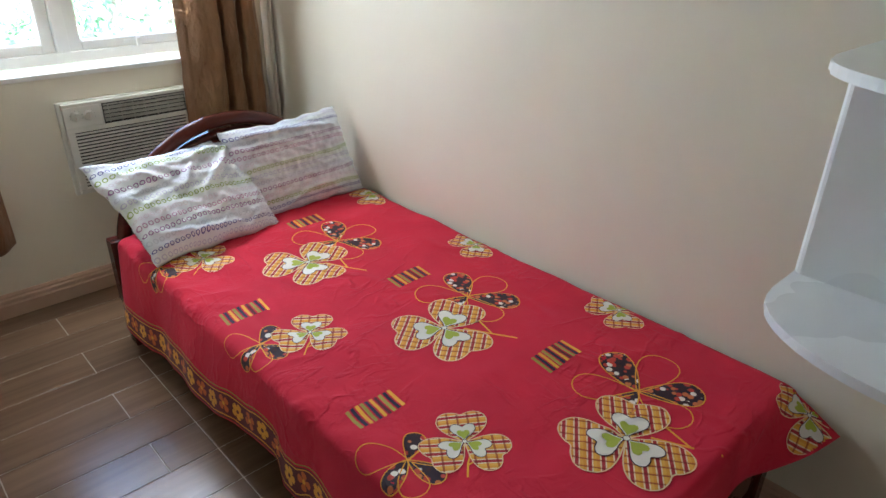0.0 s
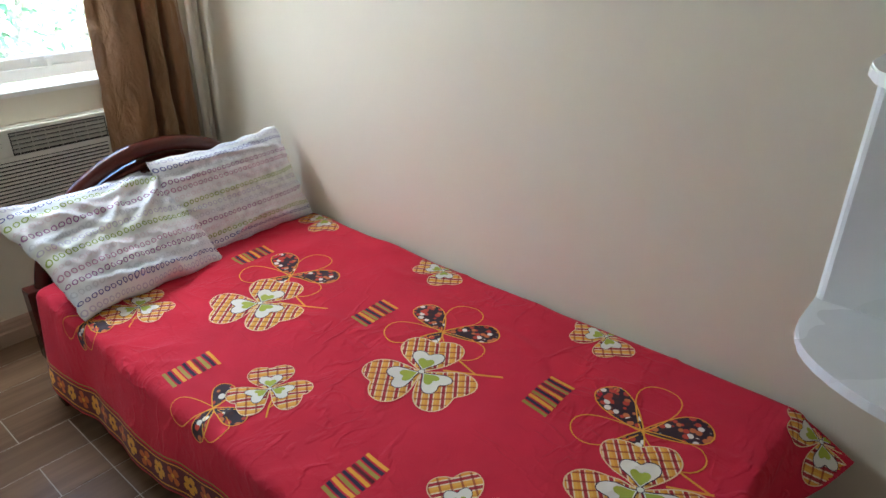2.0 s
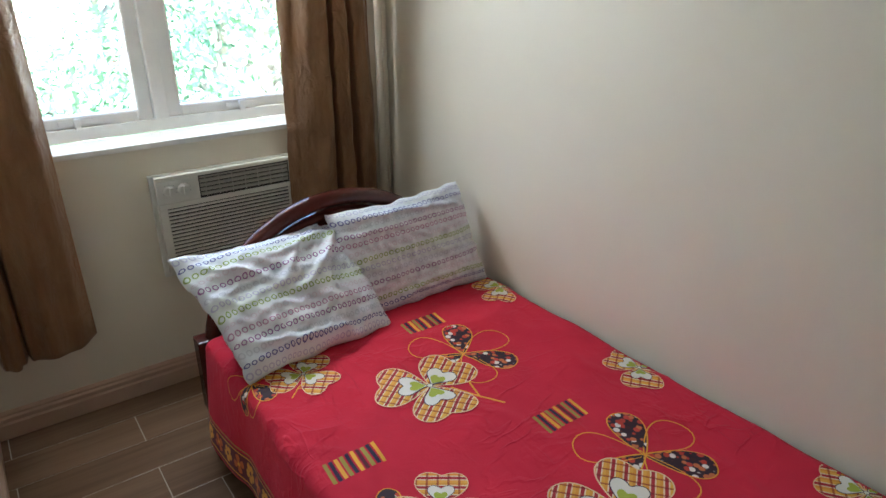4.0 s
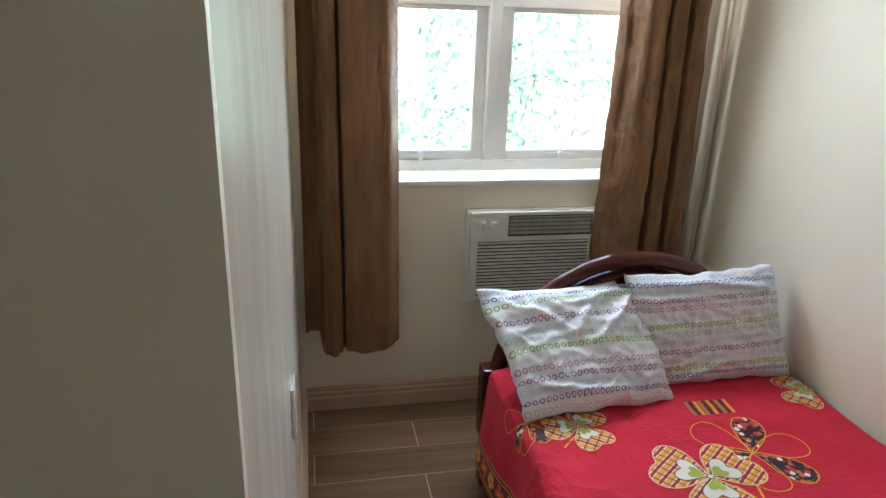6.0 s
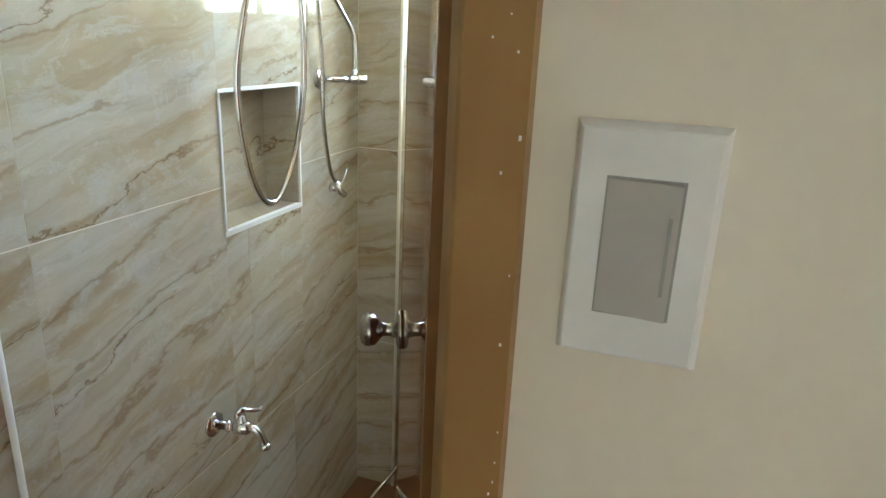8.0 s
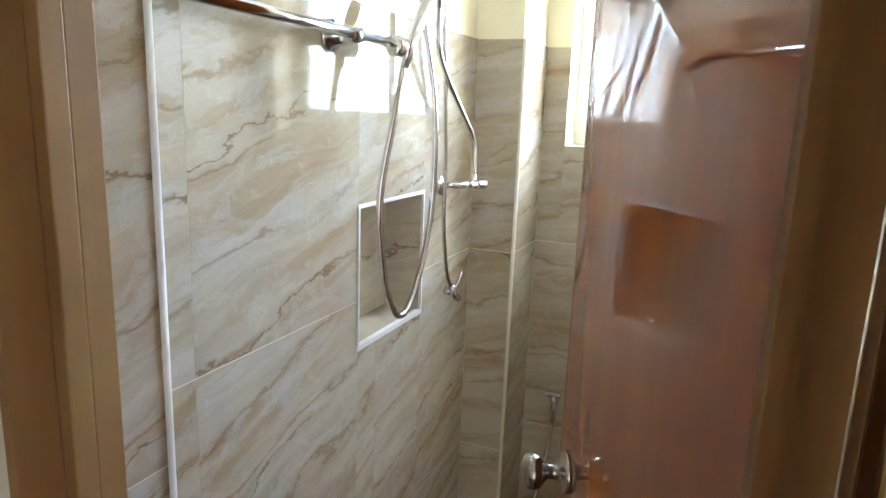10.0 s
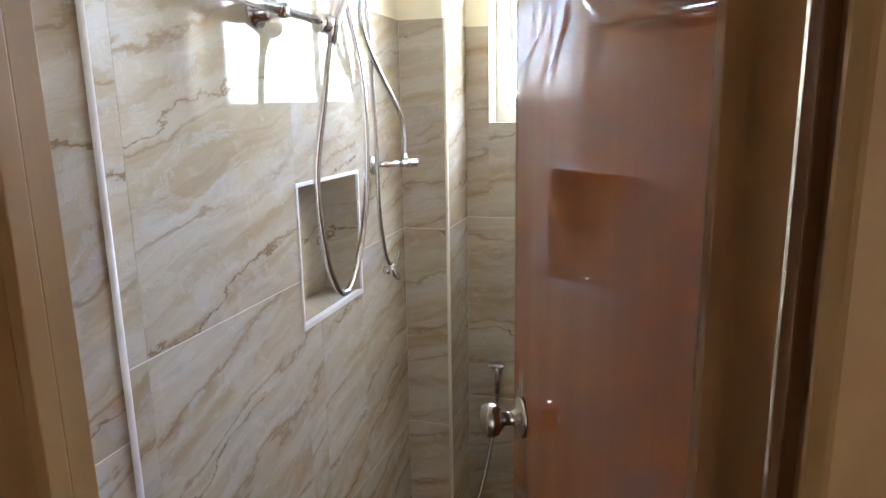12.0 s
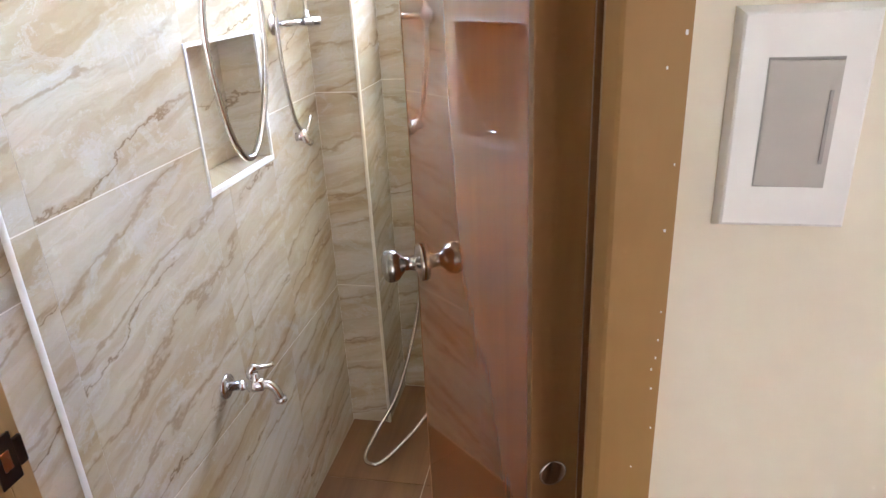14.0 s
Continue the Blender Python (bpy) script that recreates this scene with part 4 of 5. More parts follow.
def hem(b):
    """How far the cloth reaches down the open side."""
    for (p, u), (q, v) in zip(HANG, HANG[1:]):
        if b <= q:
            t = max(0.0, (b - p) / (q - p))
            return TOPA + 0.020 + u + (v - u) * t * t * (3 - 2 * t) + 0.003 * math.sin(b * 31)
    return TOPA + 0.020 + HANG[-1][1]


FOOT = TOPB + 0.150
na, nb = 116, 190
bm = bmesh.new()
uvl = bm.loops.layers.uv.new("uv")
grid = []
for j in range(nb + 1):
    b = FOOT * j / nb
    h = hem(b)
    row = []
    for i in range(na + 1):
        s = i / na
        row.append(bm.verts.new(sheet(h * s, b)))
    grid.append(row)
for j in range(nb):
    for i in range(na):
        bm.faces.new((grid[j][i], grid[j][i + 1], grid[j + 1][i + 1], grid[j + 1][i]))
GRID = [[v.co.copy() for v in row] for row in grid]
spread = thing("bed_sheet", (1.30, 1.35, BT), "red cotton sheet printed with plaid clovers and stripes", "bed sheet")
cl = wpart("cloth", bm, M_RED, spread, smooth=True)
cl.modifiers.new("thickness", "SOLIDIFY").thickness = 0.0015
cl.modifiers["thickness"].offset = -1.0 if sum(p.normal.z for p in cl.data.polygons) > 0 else 1.0

HEMS = [hem(FOOT * j / nb) for j in range(nb + 1)]


def cloth_at(a, b):
    """The point (a, b) on the woven mesh itself."""
    fj = max(0.0, min(nb - 0.001, b / FOOT * nb))
    j = int(fj)
    ends = []
    for k in (j, j + 1):
        fi = max(0.0, min(na - 0.001, a / HEMS[k] * na))
        i = int(fi)
        ends.append(GRID[k][i].lerp(GRID[k][i + 1], fi - i))
    return ends[0].lerp(ends[1], fj - j)


def inked(a, b, lift):
    e = 0.008
    p = cloth_at(a, b)
    n_ = (cloth_at(a, b + e) - cloth_at(a, b - e)).cross(cloth_at(a + e, b) - cloth_at(a - e, b))
    n_ = n_.normalized() if n_.length > 1e-9 else Vector((0, 0, 1))
    if n_.z < -0.2 or (abs(n_.z) <= 0.2 and n_.x > 0 and a > TOPA):
        n_ = -n_
    return p + n_ * lift


PRINTS = [M_PLAID, M_BLOSSOM, M_WHITE, M_GREEN, M_YELLOW, M_NAVY, M_OLIVE, M_ORANGE, M_MAROON, M_CREAM]
PLAID, BLOSSOM, WHITE, GREEN, YELLOW, NAVY, OLIVE, ORANGE, MAROON, CREAMY = range(10)


class Print:
    """Ink on the cloth: shapes in local metres, turned and laid at (a, b)."""

    def __init__(self, a, b, turn, size=1.0):
        self.bm = bmesh.new()
        self.uv = self.bm.loops.layers.uv.new("uv")
        self.o, self.c, self.s, self.k = (a, b), math.cos(radians(turn)), math.sin(radians(turn)), size

    def at(self, p, lift):
        x, y = p[0] * self.k, p[1] * self.k
        a, b = self.o[0] + x * self.c - y * self.s, self.o[1] + x * self.s + y * self.c
        return inked(a, b, lift)

    def inside(self, p):
        x, y = p[0] * self.k, p[1] * self.k
        a, b = self.o[0] + x * self.c - y * self.s, self.o[1] + x * self.s + y * self.c
        return a > 0.004 and b < FOOT - 0.004 and a < hem(b) - 0.004

    def face(self, pts, mat, lift):
        if not all(self.inside(p) for p in pts):
            return
        f = self.bm.faces.new([self.bm.verts.new(self.at(p, lift)) for p in pts])
        f.material_index = mat
        f.smooth = True
        for l, p in zip(f.loops, pts):
            l[self.uv].uv = p[0] * self.k, p[1] * self.k

    def blob(self, centre, outline, mat, lift, rings=4):
        k = len(outline)
        lerp = lambda p, t: (centre[0] + (p[0] - centre[0]) * t, centre[1] + (p[1] - centre[1]) * t)
        for r in range(rings):
            t0, t1 = r / rings, (r + 1) / rings
            for i in range(k):
                p, q = outline[i], outline[(i + 1) % k]
                if r == 0:
                    self.face([centre, lerp(p, t1), lerp(q, t1)], mat, lift)
                else:
                    self.face([lerp(p, t0), lerp(p, t1), lerp(q, t1), lerp(q, t0)], mat, lift)

    def line(self, pts, width, mat, lift):
        for p, q in zip(pts, pts[1:]):
            dx, dy = q[0] - p[0], q[1] - p[1]
            l = math.hypot(dx, dy) or 1
            nx, ny = -dy / l * width / 2, dx / l * width / 2
            self.face([(p[0] - nx, p[1] - ny), (q[0] - nx, q[1] - ny), (q[0] + nx, q[1] + ny), (p[0] + nx, p[1] + ny)], mat, lift)

    def done(self, name):
        return wpart(name, self.bm, PRINTS, spread)


def lobed(ang, shape, start=0.0):
    """A two-lobed leaf: shape is (degrees off the axis, distance from the middle), its point at start along ang."""
    half = list(shape)
    ring = [(-t, r) for t, r in half[::-1]] + half[1:]
    ox, oy = start * math.cos(radians(ang)), start * math.sin(radians(ang))
    pts = [Vector((ox + r * math.cos(radians(ang + t)), oy + r * math.sin(radians(ang + t)), 0)) for t, r in ring]
    return [(p.x, p.y) for p in spline([Vector((ox, oy, 0))] + pts + [Vector((ox, oy, 0))], 3)[:-1]]


LEAF = ((0, 0.121), (9, 0.131), (20, 0.140), (31, 0.137), (41, 0.120), (48, 0.094), (52, 0.062), (53, 0.030))
HEART = ((0, 0.062), (9, 0.071), (20, 0.078), (31, 0.074), (39, 0.060), (41, 0.040), (38, 0.020))
DOT = ((0, 0.034), (12, 0.040), (24, 0.041), (35, 0.034), (40, 0.022), (38, 0.010))


def petal(cx, cy, ang, length, width, k=26):
    out = []
    ca, sa = math.cos(radians(ang)), math.sin(radians(ang))
    for i in range(k):
        t = 2 * math.pi * i / k
        y = length * (0.5 - 0.5 * math.cos(t))
        x = 0.5 * width * math.sin(t) * (0.30 + 0.95 * y / length)
        out.append((cx + y * ca - x * sa, cy + y * sa + x * ca))
    return out


def middle(pts):
    return sum(p[0] for p in pts) / len(pts), sum(p[1] for p in pts) / len(pts)


def clover(a, b, turn, size, angles, stem):
    """A plaid clover with pale hearts on it and a forked stem."""
    pr = Print(a, b, turn, size)
    L1 = 0.0012
    pr.line([(0.05, 0.012), (stem * 0.62, -0.002), (stem, -0.010)], 0.0058, YELLOW, L1)
    pr.line([(stem * 0.66, -0.002), (stem * 0.40, 0.062)], 0.0050, YELLOW, L1 + 0.0001)
    for g in angles:
        o = lobed(g, LEAF)
        pr.blob(middle(o), o, PLAID, L1 + 0.0003, 6)
        pr.line(o + [o[0]], 0.0030, CREAMY, L1 + 0.0006)
    for g in angles:
        o = lobed(g, HEART, 0.004)
        pr.blob(middle(o), o, WHITE, L1 + 0.0012, 3)
        pr.line(o + [o[0]], 0.0022, NAVY, L1 + 0.0016)
        o = lobed(g, DOT, 0.010)
        pr.blob(middle(o), o, GREEN, L1 + 0.0019, 2)
    o = [(0.0075 * math.cos(t * 0.6283), 0.0075 * math.sin(t * 0.6283)) for t in range(10)]
    pr.blob((0, 0), o, WHITE, L1 + 0.0021, 1)
    pr.line(o + [o[0]], 0.0014, NAVY, L1 + 0.0023)
    return pr.done("printed_clover")


def outline_flower(a, b, turn, size, filled, hollow):
    """A flower of line loops, some of them filled with a dark blossom print."""
    pr = Print(a, b, turn, size)
    for g, l in filled:
        o = petal(0, 0, g, l * 0.97, l * 0.62)
        pr.blob(middle(o), o, BLOSSOM, 0.0011, 3)
        pr.line(o + [o[0]], 0.0032, YELLOW, 0.0014)
    for g, l in hollow:
        o = petal(0, 0, g, l, l * 0.70)
        pr.line(o + [o[0]], 0.0030, YELLOW, 0.0012)
    return pr.done("printed_flower")


def stripes(a, b, turn, size=1.0):
    pr = Print(a, b, turn, size)
    order = (OLIVE, NAVY, YELLOW, OLIVE, NAVY, YELLOW, MAROON, OLIVE, NAVY, YELLOW)
    for i, m in enumerate(order):
        x = -0.062 + 0.0126 * i
        for j in range(4):
            y0, y1 = -0.033 + 0.0165 * j, -0.033 + 0.0165 * (j + 1)
            k = 0.10
            pr.face([(x + k * y0, y0), (x + 0.0088 + k * y0, y0), (x + 0.0088 + k * y1, y1), (x + k * y1, y1)], m, 0.0012)
    return pr.done("printed_stripes")


def spot(x, y):
    return BXR - x, BYH - y


for x, y in ((1.251, 1.732), (1.315, 1.190), (1.317, 0.642)):
    a, b = spot(x, y)
    outline_flower(a - 0.145, b - 0.070, 0, 1.0, ((129, 0.150), (242, 0.150), (0, 0.135)), ((187, 0.155), (-50, 0.150), (78, 0.140)))
    clover(a + 0.012, b, 127, 1.0, (200, 312, 78), 0.190)
for x, y in ((1.008, 1.958), (1.032, 1.402), (1.048, 0.857)):
    a, b = spot(x, y)
    outline_flower(a + 0.118, b - 0.040, 0, 0.80, ((20, 0.110), (100, 0.115), (215, 0.105)), ((-50, 0.135), (60, 0.120), (150, 0.125)))
    clover(a, b, 53, 0.68, (299, 59, 179), 0.140)
for y in (2.032, 1.484, 0.936, 0.411):
    a, b = spot(1.722, y)
    clover(a, b, 215, 0.66, (70, 190, 310), 0.05)
for x, y in ((0.957, 1.601), (0.980, 1.062), (0.985, 0.530), (1.400, 1.995), (1.416, 1.462), (1.428, 0.920), (1.436, 0.405)):
    a, b = spot(x, y)
    stripes(a, b, 180)


def hem_border():
    """The dark printed band along the hem, with lines and flowers."""
    band = Print(0, 0, 0)
    step = 0.018
    n = int((FOOT - 0.02) / step)
    for (d0, d1, m, lift) in ((0.006, 0.088, MAROON, 0.0010), (0.080, 0.084, YELLOW, 0.0014), (0.094, 0.098, OLIVE, 0.0012), (0.004, 0.010, OLIVE, 0.0014), (0.014, 0.018, YELLOW, 0.0014)):
        for i in range(n):
            b0, b1 = 0.01 + i * step, 0.01 + (i + 1) * step
            h0, h1 = hem(b0), hem(b1)
            ks = 4 if d1 - d0 > 0.03 else 1
            for k in range(ks):
                e0, e1 = d0 + (d1 - d0) * k / ks, d0 + (d1 - d0) * (k + 1) / ks
                band.face([(h0 - e1, b0), (h0 - e0, b0), (h1 - e0, b1), (h1 - e1, b1)], m, lift)
    band.done("printed_border")
    i, b = 0, 0.05
    while b < FOOT - 0.06:
        pr = Print(hem(b) - 0.050, b, 37 * i)
        col = YELLOW if i % 2 == 0 else ORANGE
        for g in range(0, 360, 72 if i % 2 == 0 else 90):
            o = petal(0, 0, g, 0.026, 0.024, 10)
            pr.blob(middle(o), o, col, 0.0016, 1)
        o = [(0.006 * math.cos(t * 0.7854), 0.006 * math.sin(t * 0.7854)) for t in range(8)]
        pr.blob((0, 0), o, MAROON if i % 2 == 0 else YELLOW, 0.0019, 1)
        pr.done("printed_blossom")
        i, b = i + 1, b + 0.062


hem_border()

# ---- pillows ----


def pillow(m, w, h, t, seed, label, corners, folds, turned):
    """A soft pillow in a printed case: pulled corners and creases that run from (u, v) to (u, v)."""
    bm = bmesh.new()
    uv = bm.loops.layers.uv.new("uv")
    n1, n2 = 76, 56
    rows = {}
    (ax_, ay_), (bx_, by_), (cx_, cy_), (dx_, dy_) = corners
    for side in (1, -1):
        for j in range(n2 + 1):
            for i in range(n1 + 1):
                u, v = i / n1 * 2 - 1, j / n2 * 2 - 1
                edge = i in (0, n1) or j in (0, n2)
                if edge and side == -1:
                    rows[(side, i, j)] = rows[(1, i, j)]
                    continue
                puff = ((1 - abs(u) ** 2.6) * (1 - abs(v) ** 2.6)) ** 0.46
                sx = 1 - 0.05 * (1 - v * v) * abs(u) ** 3
                sy = 1 - 0.07 * (1 - u * u) * abs(v) ** 3
                s1, t1 = (u + 1) / 2, (v + 1) / 2
                p = Vector((u * w / 2 * sx, v * h / 2 * sy, side * puff * t / 2))
                p.x += ax_ * (1 - s1) * (1 - t1) + bx_ * s1 * (1 - t1) + cx_ * (1 - s1) * t1 + dx_ * s1 * t1
                p.y += ay_ * (1 - s1) * (1 - t1) + by_ * s1 * (1 - t1) + cy_ * (1 - s1) * t1 + dy_ * s1 * t1
                q = Vector((u * 2.2 + seed, v * 2.2, side * 3.0 + seed))
                wr = 0.010 * noise.noise(q) + 0.008 * noise.noise(q * 2.3) * (1 - abs(noise.noise(q * 1.3)))
                wr += 0.006 * max(0.0, 0.25 - abs(noise.noise(q * 1.9 + Vector((3, 1, 0))))) / 0.25
                wr += 0.005 * max(0.0, 0.2 - abs(noise.noise(q * 4.6))) / 0.2
                for (u0, v0, u1, v1, high) in folds:
                    du, dv = u1 - u0, v1 - v0
                    k = ((u - u0) * du + (v - v0) * dv) / (du * du + dv * dv)
                    if -0.1 < k < 1.1:
                        off = ((u - u0) * dv - (v - v0) * du) / math.hypot(du, dv) + 0.03 * math.sin(k * 7 + seed)
                        wr += 1.1 * high * math.exp(-(off / 0.055) ** 2) * max(0.0, math.sin(math.pi * (k + 0.1) / 1.2))
                p.z += side * wr * min(1.0, puff * 1.4)
                rim = abs(u) ** 5 + abs(v) ** 5
                p.x += 0.010 * noise.noise(Vector((u * 4 + seed, v * 4, 1))) * rim
                p.y += 0.016 * noise.noise(Vector((u * 3 + seed, v * 4, 6))) * rim
                p.z += 0.012 * noise.noise(Vector((u * 3.5 + seed, v * 3.5, 11))) * rim
                rows[(side, i, j)] = bm.verts.new(p)
    for side in (1, -1):
        for j in range(n2):
            for i in range(n1):
                ring = ((i, j), (i + 1, j), (i + 1, j + 1), (i, j + 1))[::side]
                f = bm.faces.new([rows[(side, *q)] for q in ring])
                f.smooth = True
                for l, (ii, jj) in zip(f.loops, ring):
                    l[uv].uv = ii / n1, (1 - jj / n2) if turned else jj / n2
    me = bpy.data.meshes.new("pillow")
    bm.to_mesh(me)
    bm.free()
    me.materials.append(M_RINGS)
    ob = new("pillow", me)
    ob.matrix_basis = m
    return tagged(ob, label, "pillow", "pillows on the bed")


def lean(bl, br, tl):
    """A pose whose x runs from corner bl to br and whose y leans up towards tl, at their middle."""
    bl, br, tl = Vector(bl), Vector(br), Vector(tl)
    x = (br - bl).normalized()
    y = (tl - bl)
    y = (y - x * y.dot(x)).normalized()
    z = x.cross(y)
    m = Matrix((x, y, z)).transposed().to_4x4()
    m.translation = bl + (br - bl) / 2 + (tl - bl) / 2
    return m


P2 = ((1.262, 2.150, 0.402), (1.728, 2.140, 0.425), (1.265, 2.262, 0.665))
P1 = ((0.895, 1.995, 0.428), (1.335, 2.070, 0.405), (0.825, 2.225, 0.630))
pillow(lean(*P2), 0.480, 0.330, 0.10, 4.0, "white pillow printed with coloured rings, leaning on the headboard",
       ((-0.010, -0.010), (0.004, -0.015), (0.0, 0.0), (-0.012, -0.006)),
       ((-0.95, 0.85, 0.9, 0.62, 0.016), (-0.9, 0.55, 0.1, 0.45, 0.010), (-0.5, -0.9, 0.3, -0.5, 0.010), (0.95, 0.9, 0.5, 0.1, 0.010)), False)
pillow(lean(*P1), 0.500, 0.375, 0.11, 9.0, "white pillow printed with coloured rings, propped in front",
       ((0.032, 0.012), (-0.022, 0.0), (-0.022, 0.012), (0.052, 0.020)),
       ((0.95, 0.95, 0.15, 0.05, 0.020), (0.9, 0.75, -0.3, 0.55, 0.014), (-0.95, 0.9, -0.2, 0.1, 0.013), (-0.9, -0.5, -0.1, -0.85, 0.014), (-0.95, -0.75, 0.4, -0.8, 0.010), (0.5, 0.95, -0.4, -0.1, 0.010)), True)

# ---- white shelf unit on the wall ----
shelf = thing("wall_shelf", (XE, 0.2, 0.75), "white laminate wall shelf with rounded boards", "shelf")


def board(z0, z1):
    pts = [(XE, 0.487), (1.430, 0.487)]
    for i in range(1, 13):
        th = math.pi / 2 * i / 12
        pts.append((1.430 - 0.180 * math.sin(th), 0.487 - 0.26 * (1 - math.cos(th))))
    pts += [(1.250, -0.06)]
    for i in range(1, 13):
        th = math.pi / 2 * i / 12
        pts.append((1.430 - 0.180 * math.cos(th), -0.06 - 0.26 * math.sin(th)))
    pts += [(XE, -0.32)]
    bm = prism(bmesh.new(), pts, z0, z1)
    es = [e for e in bm.edges if abs(e.verts[0].co.z - e.verts[1].co.z) < 1e-6]
    bmesh.ops.bevel(bm, geom=es, offset=0.003, segments=2, affect="EDGES")
    return bm


wpart("board", board(0.760, 0.777), M_SHELF, shelf)
wpart("board", board(1.163, 1.180), M_SHELF, shelf)
wpart("upright", prism(bmesh.new(), [(1.520, -0.32), (1.520, 0.474), (1.5225, 0.4805), (1.5285, 0.4862), (1.535, 0.487), (1.535, -0.32)], 0.777, 1.163), M_SHELF, shelf)

# ---- shower, taps and hoses ----
rail = thing("grab_rail", (XB, 1.6, 1.59), "horizontal chrome rail across the shower wall", "rail")
XRAIL = -0.690
wpart("bar", tube(bmesh.new(), [(XRAIL, 1.279, 1.596), (XRAIL, 1.900, 1.588)], 0.0095, 14), M_CHROME, rail, smooth=True)
wpart("bracket", lathe(bmesh.new(), (XB, 1.745, 1.588), (1, 0, 0), [(0, 0.028), (0.006, 0.028), (0.009, 0.018), (0.040, 0.017), (0.048, 0.014), (0.062, 0.013), (0.063, 0)], 18), M_CHROME, rail, smooth=True)
shower = thing("hand_shower", (XRAIL, 1.90, 1.58), "chrome hand shower in a holder on the rail", "shower head")
wpart("holder", lathe(bmesh.new(), (XRAIL + 0.01, 1.865, 1.583), (0, 1, 0), [(0, 0.014), (0.004, 0.020), (0.046, 0.020), (0.050, 0.012), (0.062, 0.012), (0.064, 0)], 16), M_CHROME, shower, smooth=True)
wpart("handle", tube(bmesh.new(), [(XRAIL + 0.022, 1.888, 1.545), (XRAIL + 0.024, 1.905, 1.590), (XRAIL + 0.030, 1.960, 1.665), (XRAIL + 0.036, 2.000, 1.720), (XRAIL + 0.040, 2.020, 1.745)], [0.008, 0.0125, 0.0125, 0.0135, 0.015], 14), M_CHROME, shower, smooth=True)
hd = Vector((0.55, -0.75, -0.35)).normalized()
head = wpart("head", lathe(bmesh.new(), Vector((XRAIL + 0.020, 2.055, 1.790)), hd, [(0, 0.010), (0.006, 0.030), (0.018, 0.046), (0.026, 0.047), (0.028, 0.044), (0.0285, 0)], 26), M_CHROME, shower, smooth=True)
fc = Vector((XRAIL + 0.020, 2.055, 1.790)) + hd * 0.0286
face_ = part("spray_face", lathe(bmesh.new(), fc, hd, [(0, 0.041), (0.0012, 0.041), (0.0013, 0)], 26), M_GREY, head, "grey spray face with nozzles")
e1 = hd.cross(Vector((0, 0, 1))).normalized()
e2 = hd.cross(e1)
bm = bmesh.new()
for rr, k in ((0.010, 6), (0.020, 12), (0.030, 18), (0.037, 22)):
    for i in range(k):
        th = 2 * math.pi * i / k
        p = fc + hd * 0.0012 + e1 * rr * math.cos(th) + e2 * rr * math.sin(th)
        bmesh.ops.create_icosphere(bm, subdivisions=1, radius=0.0014, matrix=Matrix.Translation(p))
wpart("nozzles", bm, M_DARK, shower)

heater = thing("water_heater", (XB, 2.08, 1.75), "white instant water heater on the bathroom wall", "water heater")
wpart("casing", boxes(((XB - 0.010, 1.985, 1.715), (XB + 0.062, 2.180, 2.02), 0.018)), M_PLASTIC, heater, smooth=False)
wpart("outlet", lathe(bmesh.new(), (XB + 0.035, 2.035, 1.716), (0, 0, -1), [(0, 0.011), (0.012, 0.011), (0.014, 0.008), (0.030, 0.008), (0.031, 0)], 12), M_CHROME, heater, smooth=True)
wpart("inlet", lathe(bmesh.new(), (XB + 0.035, 2.120, 1.716), (0, 0, -1), [(0, 0.011), (0.012, 0.011), (0.014, 0.008), (0.030, 0.008), (0.031, 0)], 12), M_CHROME, heater, smooth=True)


def hose(name, pts, r, label, mat=M_STEEL, ridges=True):
    """A flexible metal hose with fine ridges."""
    p = spline(pts, 26)
    rs = [r * (1 + (0.05 if ridges and i % 2 else 0)) for i in range(len(p))]
    bm = tube(bmesh.new(), p, rs, 10)
    return tagged(finish(name, bm, mat, smooth=True), label, "hose")


hose("shower_hose", [(XRAIL + 0.022, 1.886, 1.545), (XRAIL + 0.018, 1.858, 1.45), (XRAIL, 1.842, 1.30), (XRAIL, 1.862, 1.15), (XRAIL, 1.905, 1.062), (XRAIL, 1.955, 1.040), (XRAIL, 2.010, 1.085), (XRAIL, 2.062, 1.180), (XRAIL, 2.088, 1.300), (XRAIL + 0.003, 2.075, 1.480), (XB + 0.038, 2.045, 1.640), (XB + 0.035, 2.035, 1.690)], 0.0068, "long silver shower hose hanging in a loop", M_CHROME)
hose("supply_hose", [(XB + 0.035, 2.120, 1.690), (XB + 0.036, 2.128, 1.600), (XB + 0.040, 2.185, 1.530), (XB + 0.046, 2.275, 1.450), (XB + 0.052, 2.330, 1.390), (XB + 0.056, 2.328, 1.305)], 0.0062, "braided steel supply hose bending to the valve", M_STEEL)
hose("supply_hose", [(XB + 0.035, 2.155, 1.700), (XB + 0.030, 2.180, 1.560), (XB + 0.022, 2.215, 1.400), (XB + 0.018, 2.228, 1.300), (XB + 0.016, 2.236, 1.180), (XB + 0.018, 2.262, 1.060), (XB + 0.024, 2.292, 1.010)], 0.0052, "thin steel hose hanging beside the valve", M_STEEL)

valve = thing("angle_valve", (XB, 2.245, 1.285), "chrome angle valve on the tiled wall", "valve")
wpart("flange", lathe(bmesh.new(), (XB, 2.245, 1.286), (1, 0, 0), [(0, 0.026), (0.004, 0.025), (0.008, 0.013), (0.009, 0)], 18), M_CHROME, valve, smooth=True)
wpart("body", tube(bmesh.new(), [(XB, 2.245, 1.286), (XB + 0.035, 2.270, 1.286), (XB + 0.058, 2.300, 1.286)], 0.0085, 12), M_CHROME, valve, smooth=True)
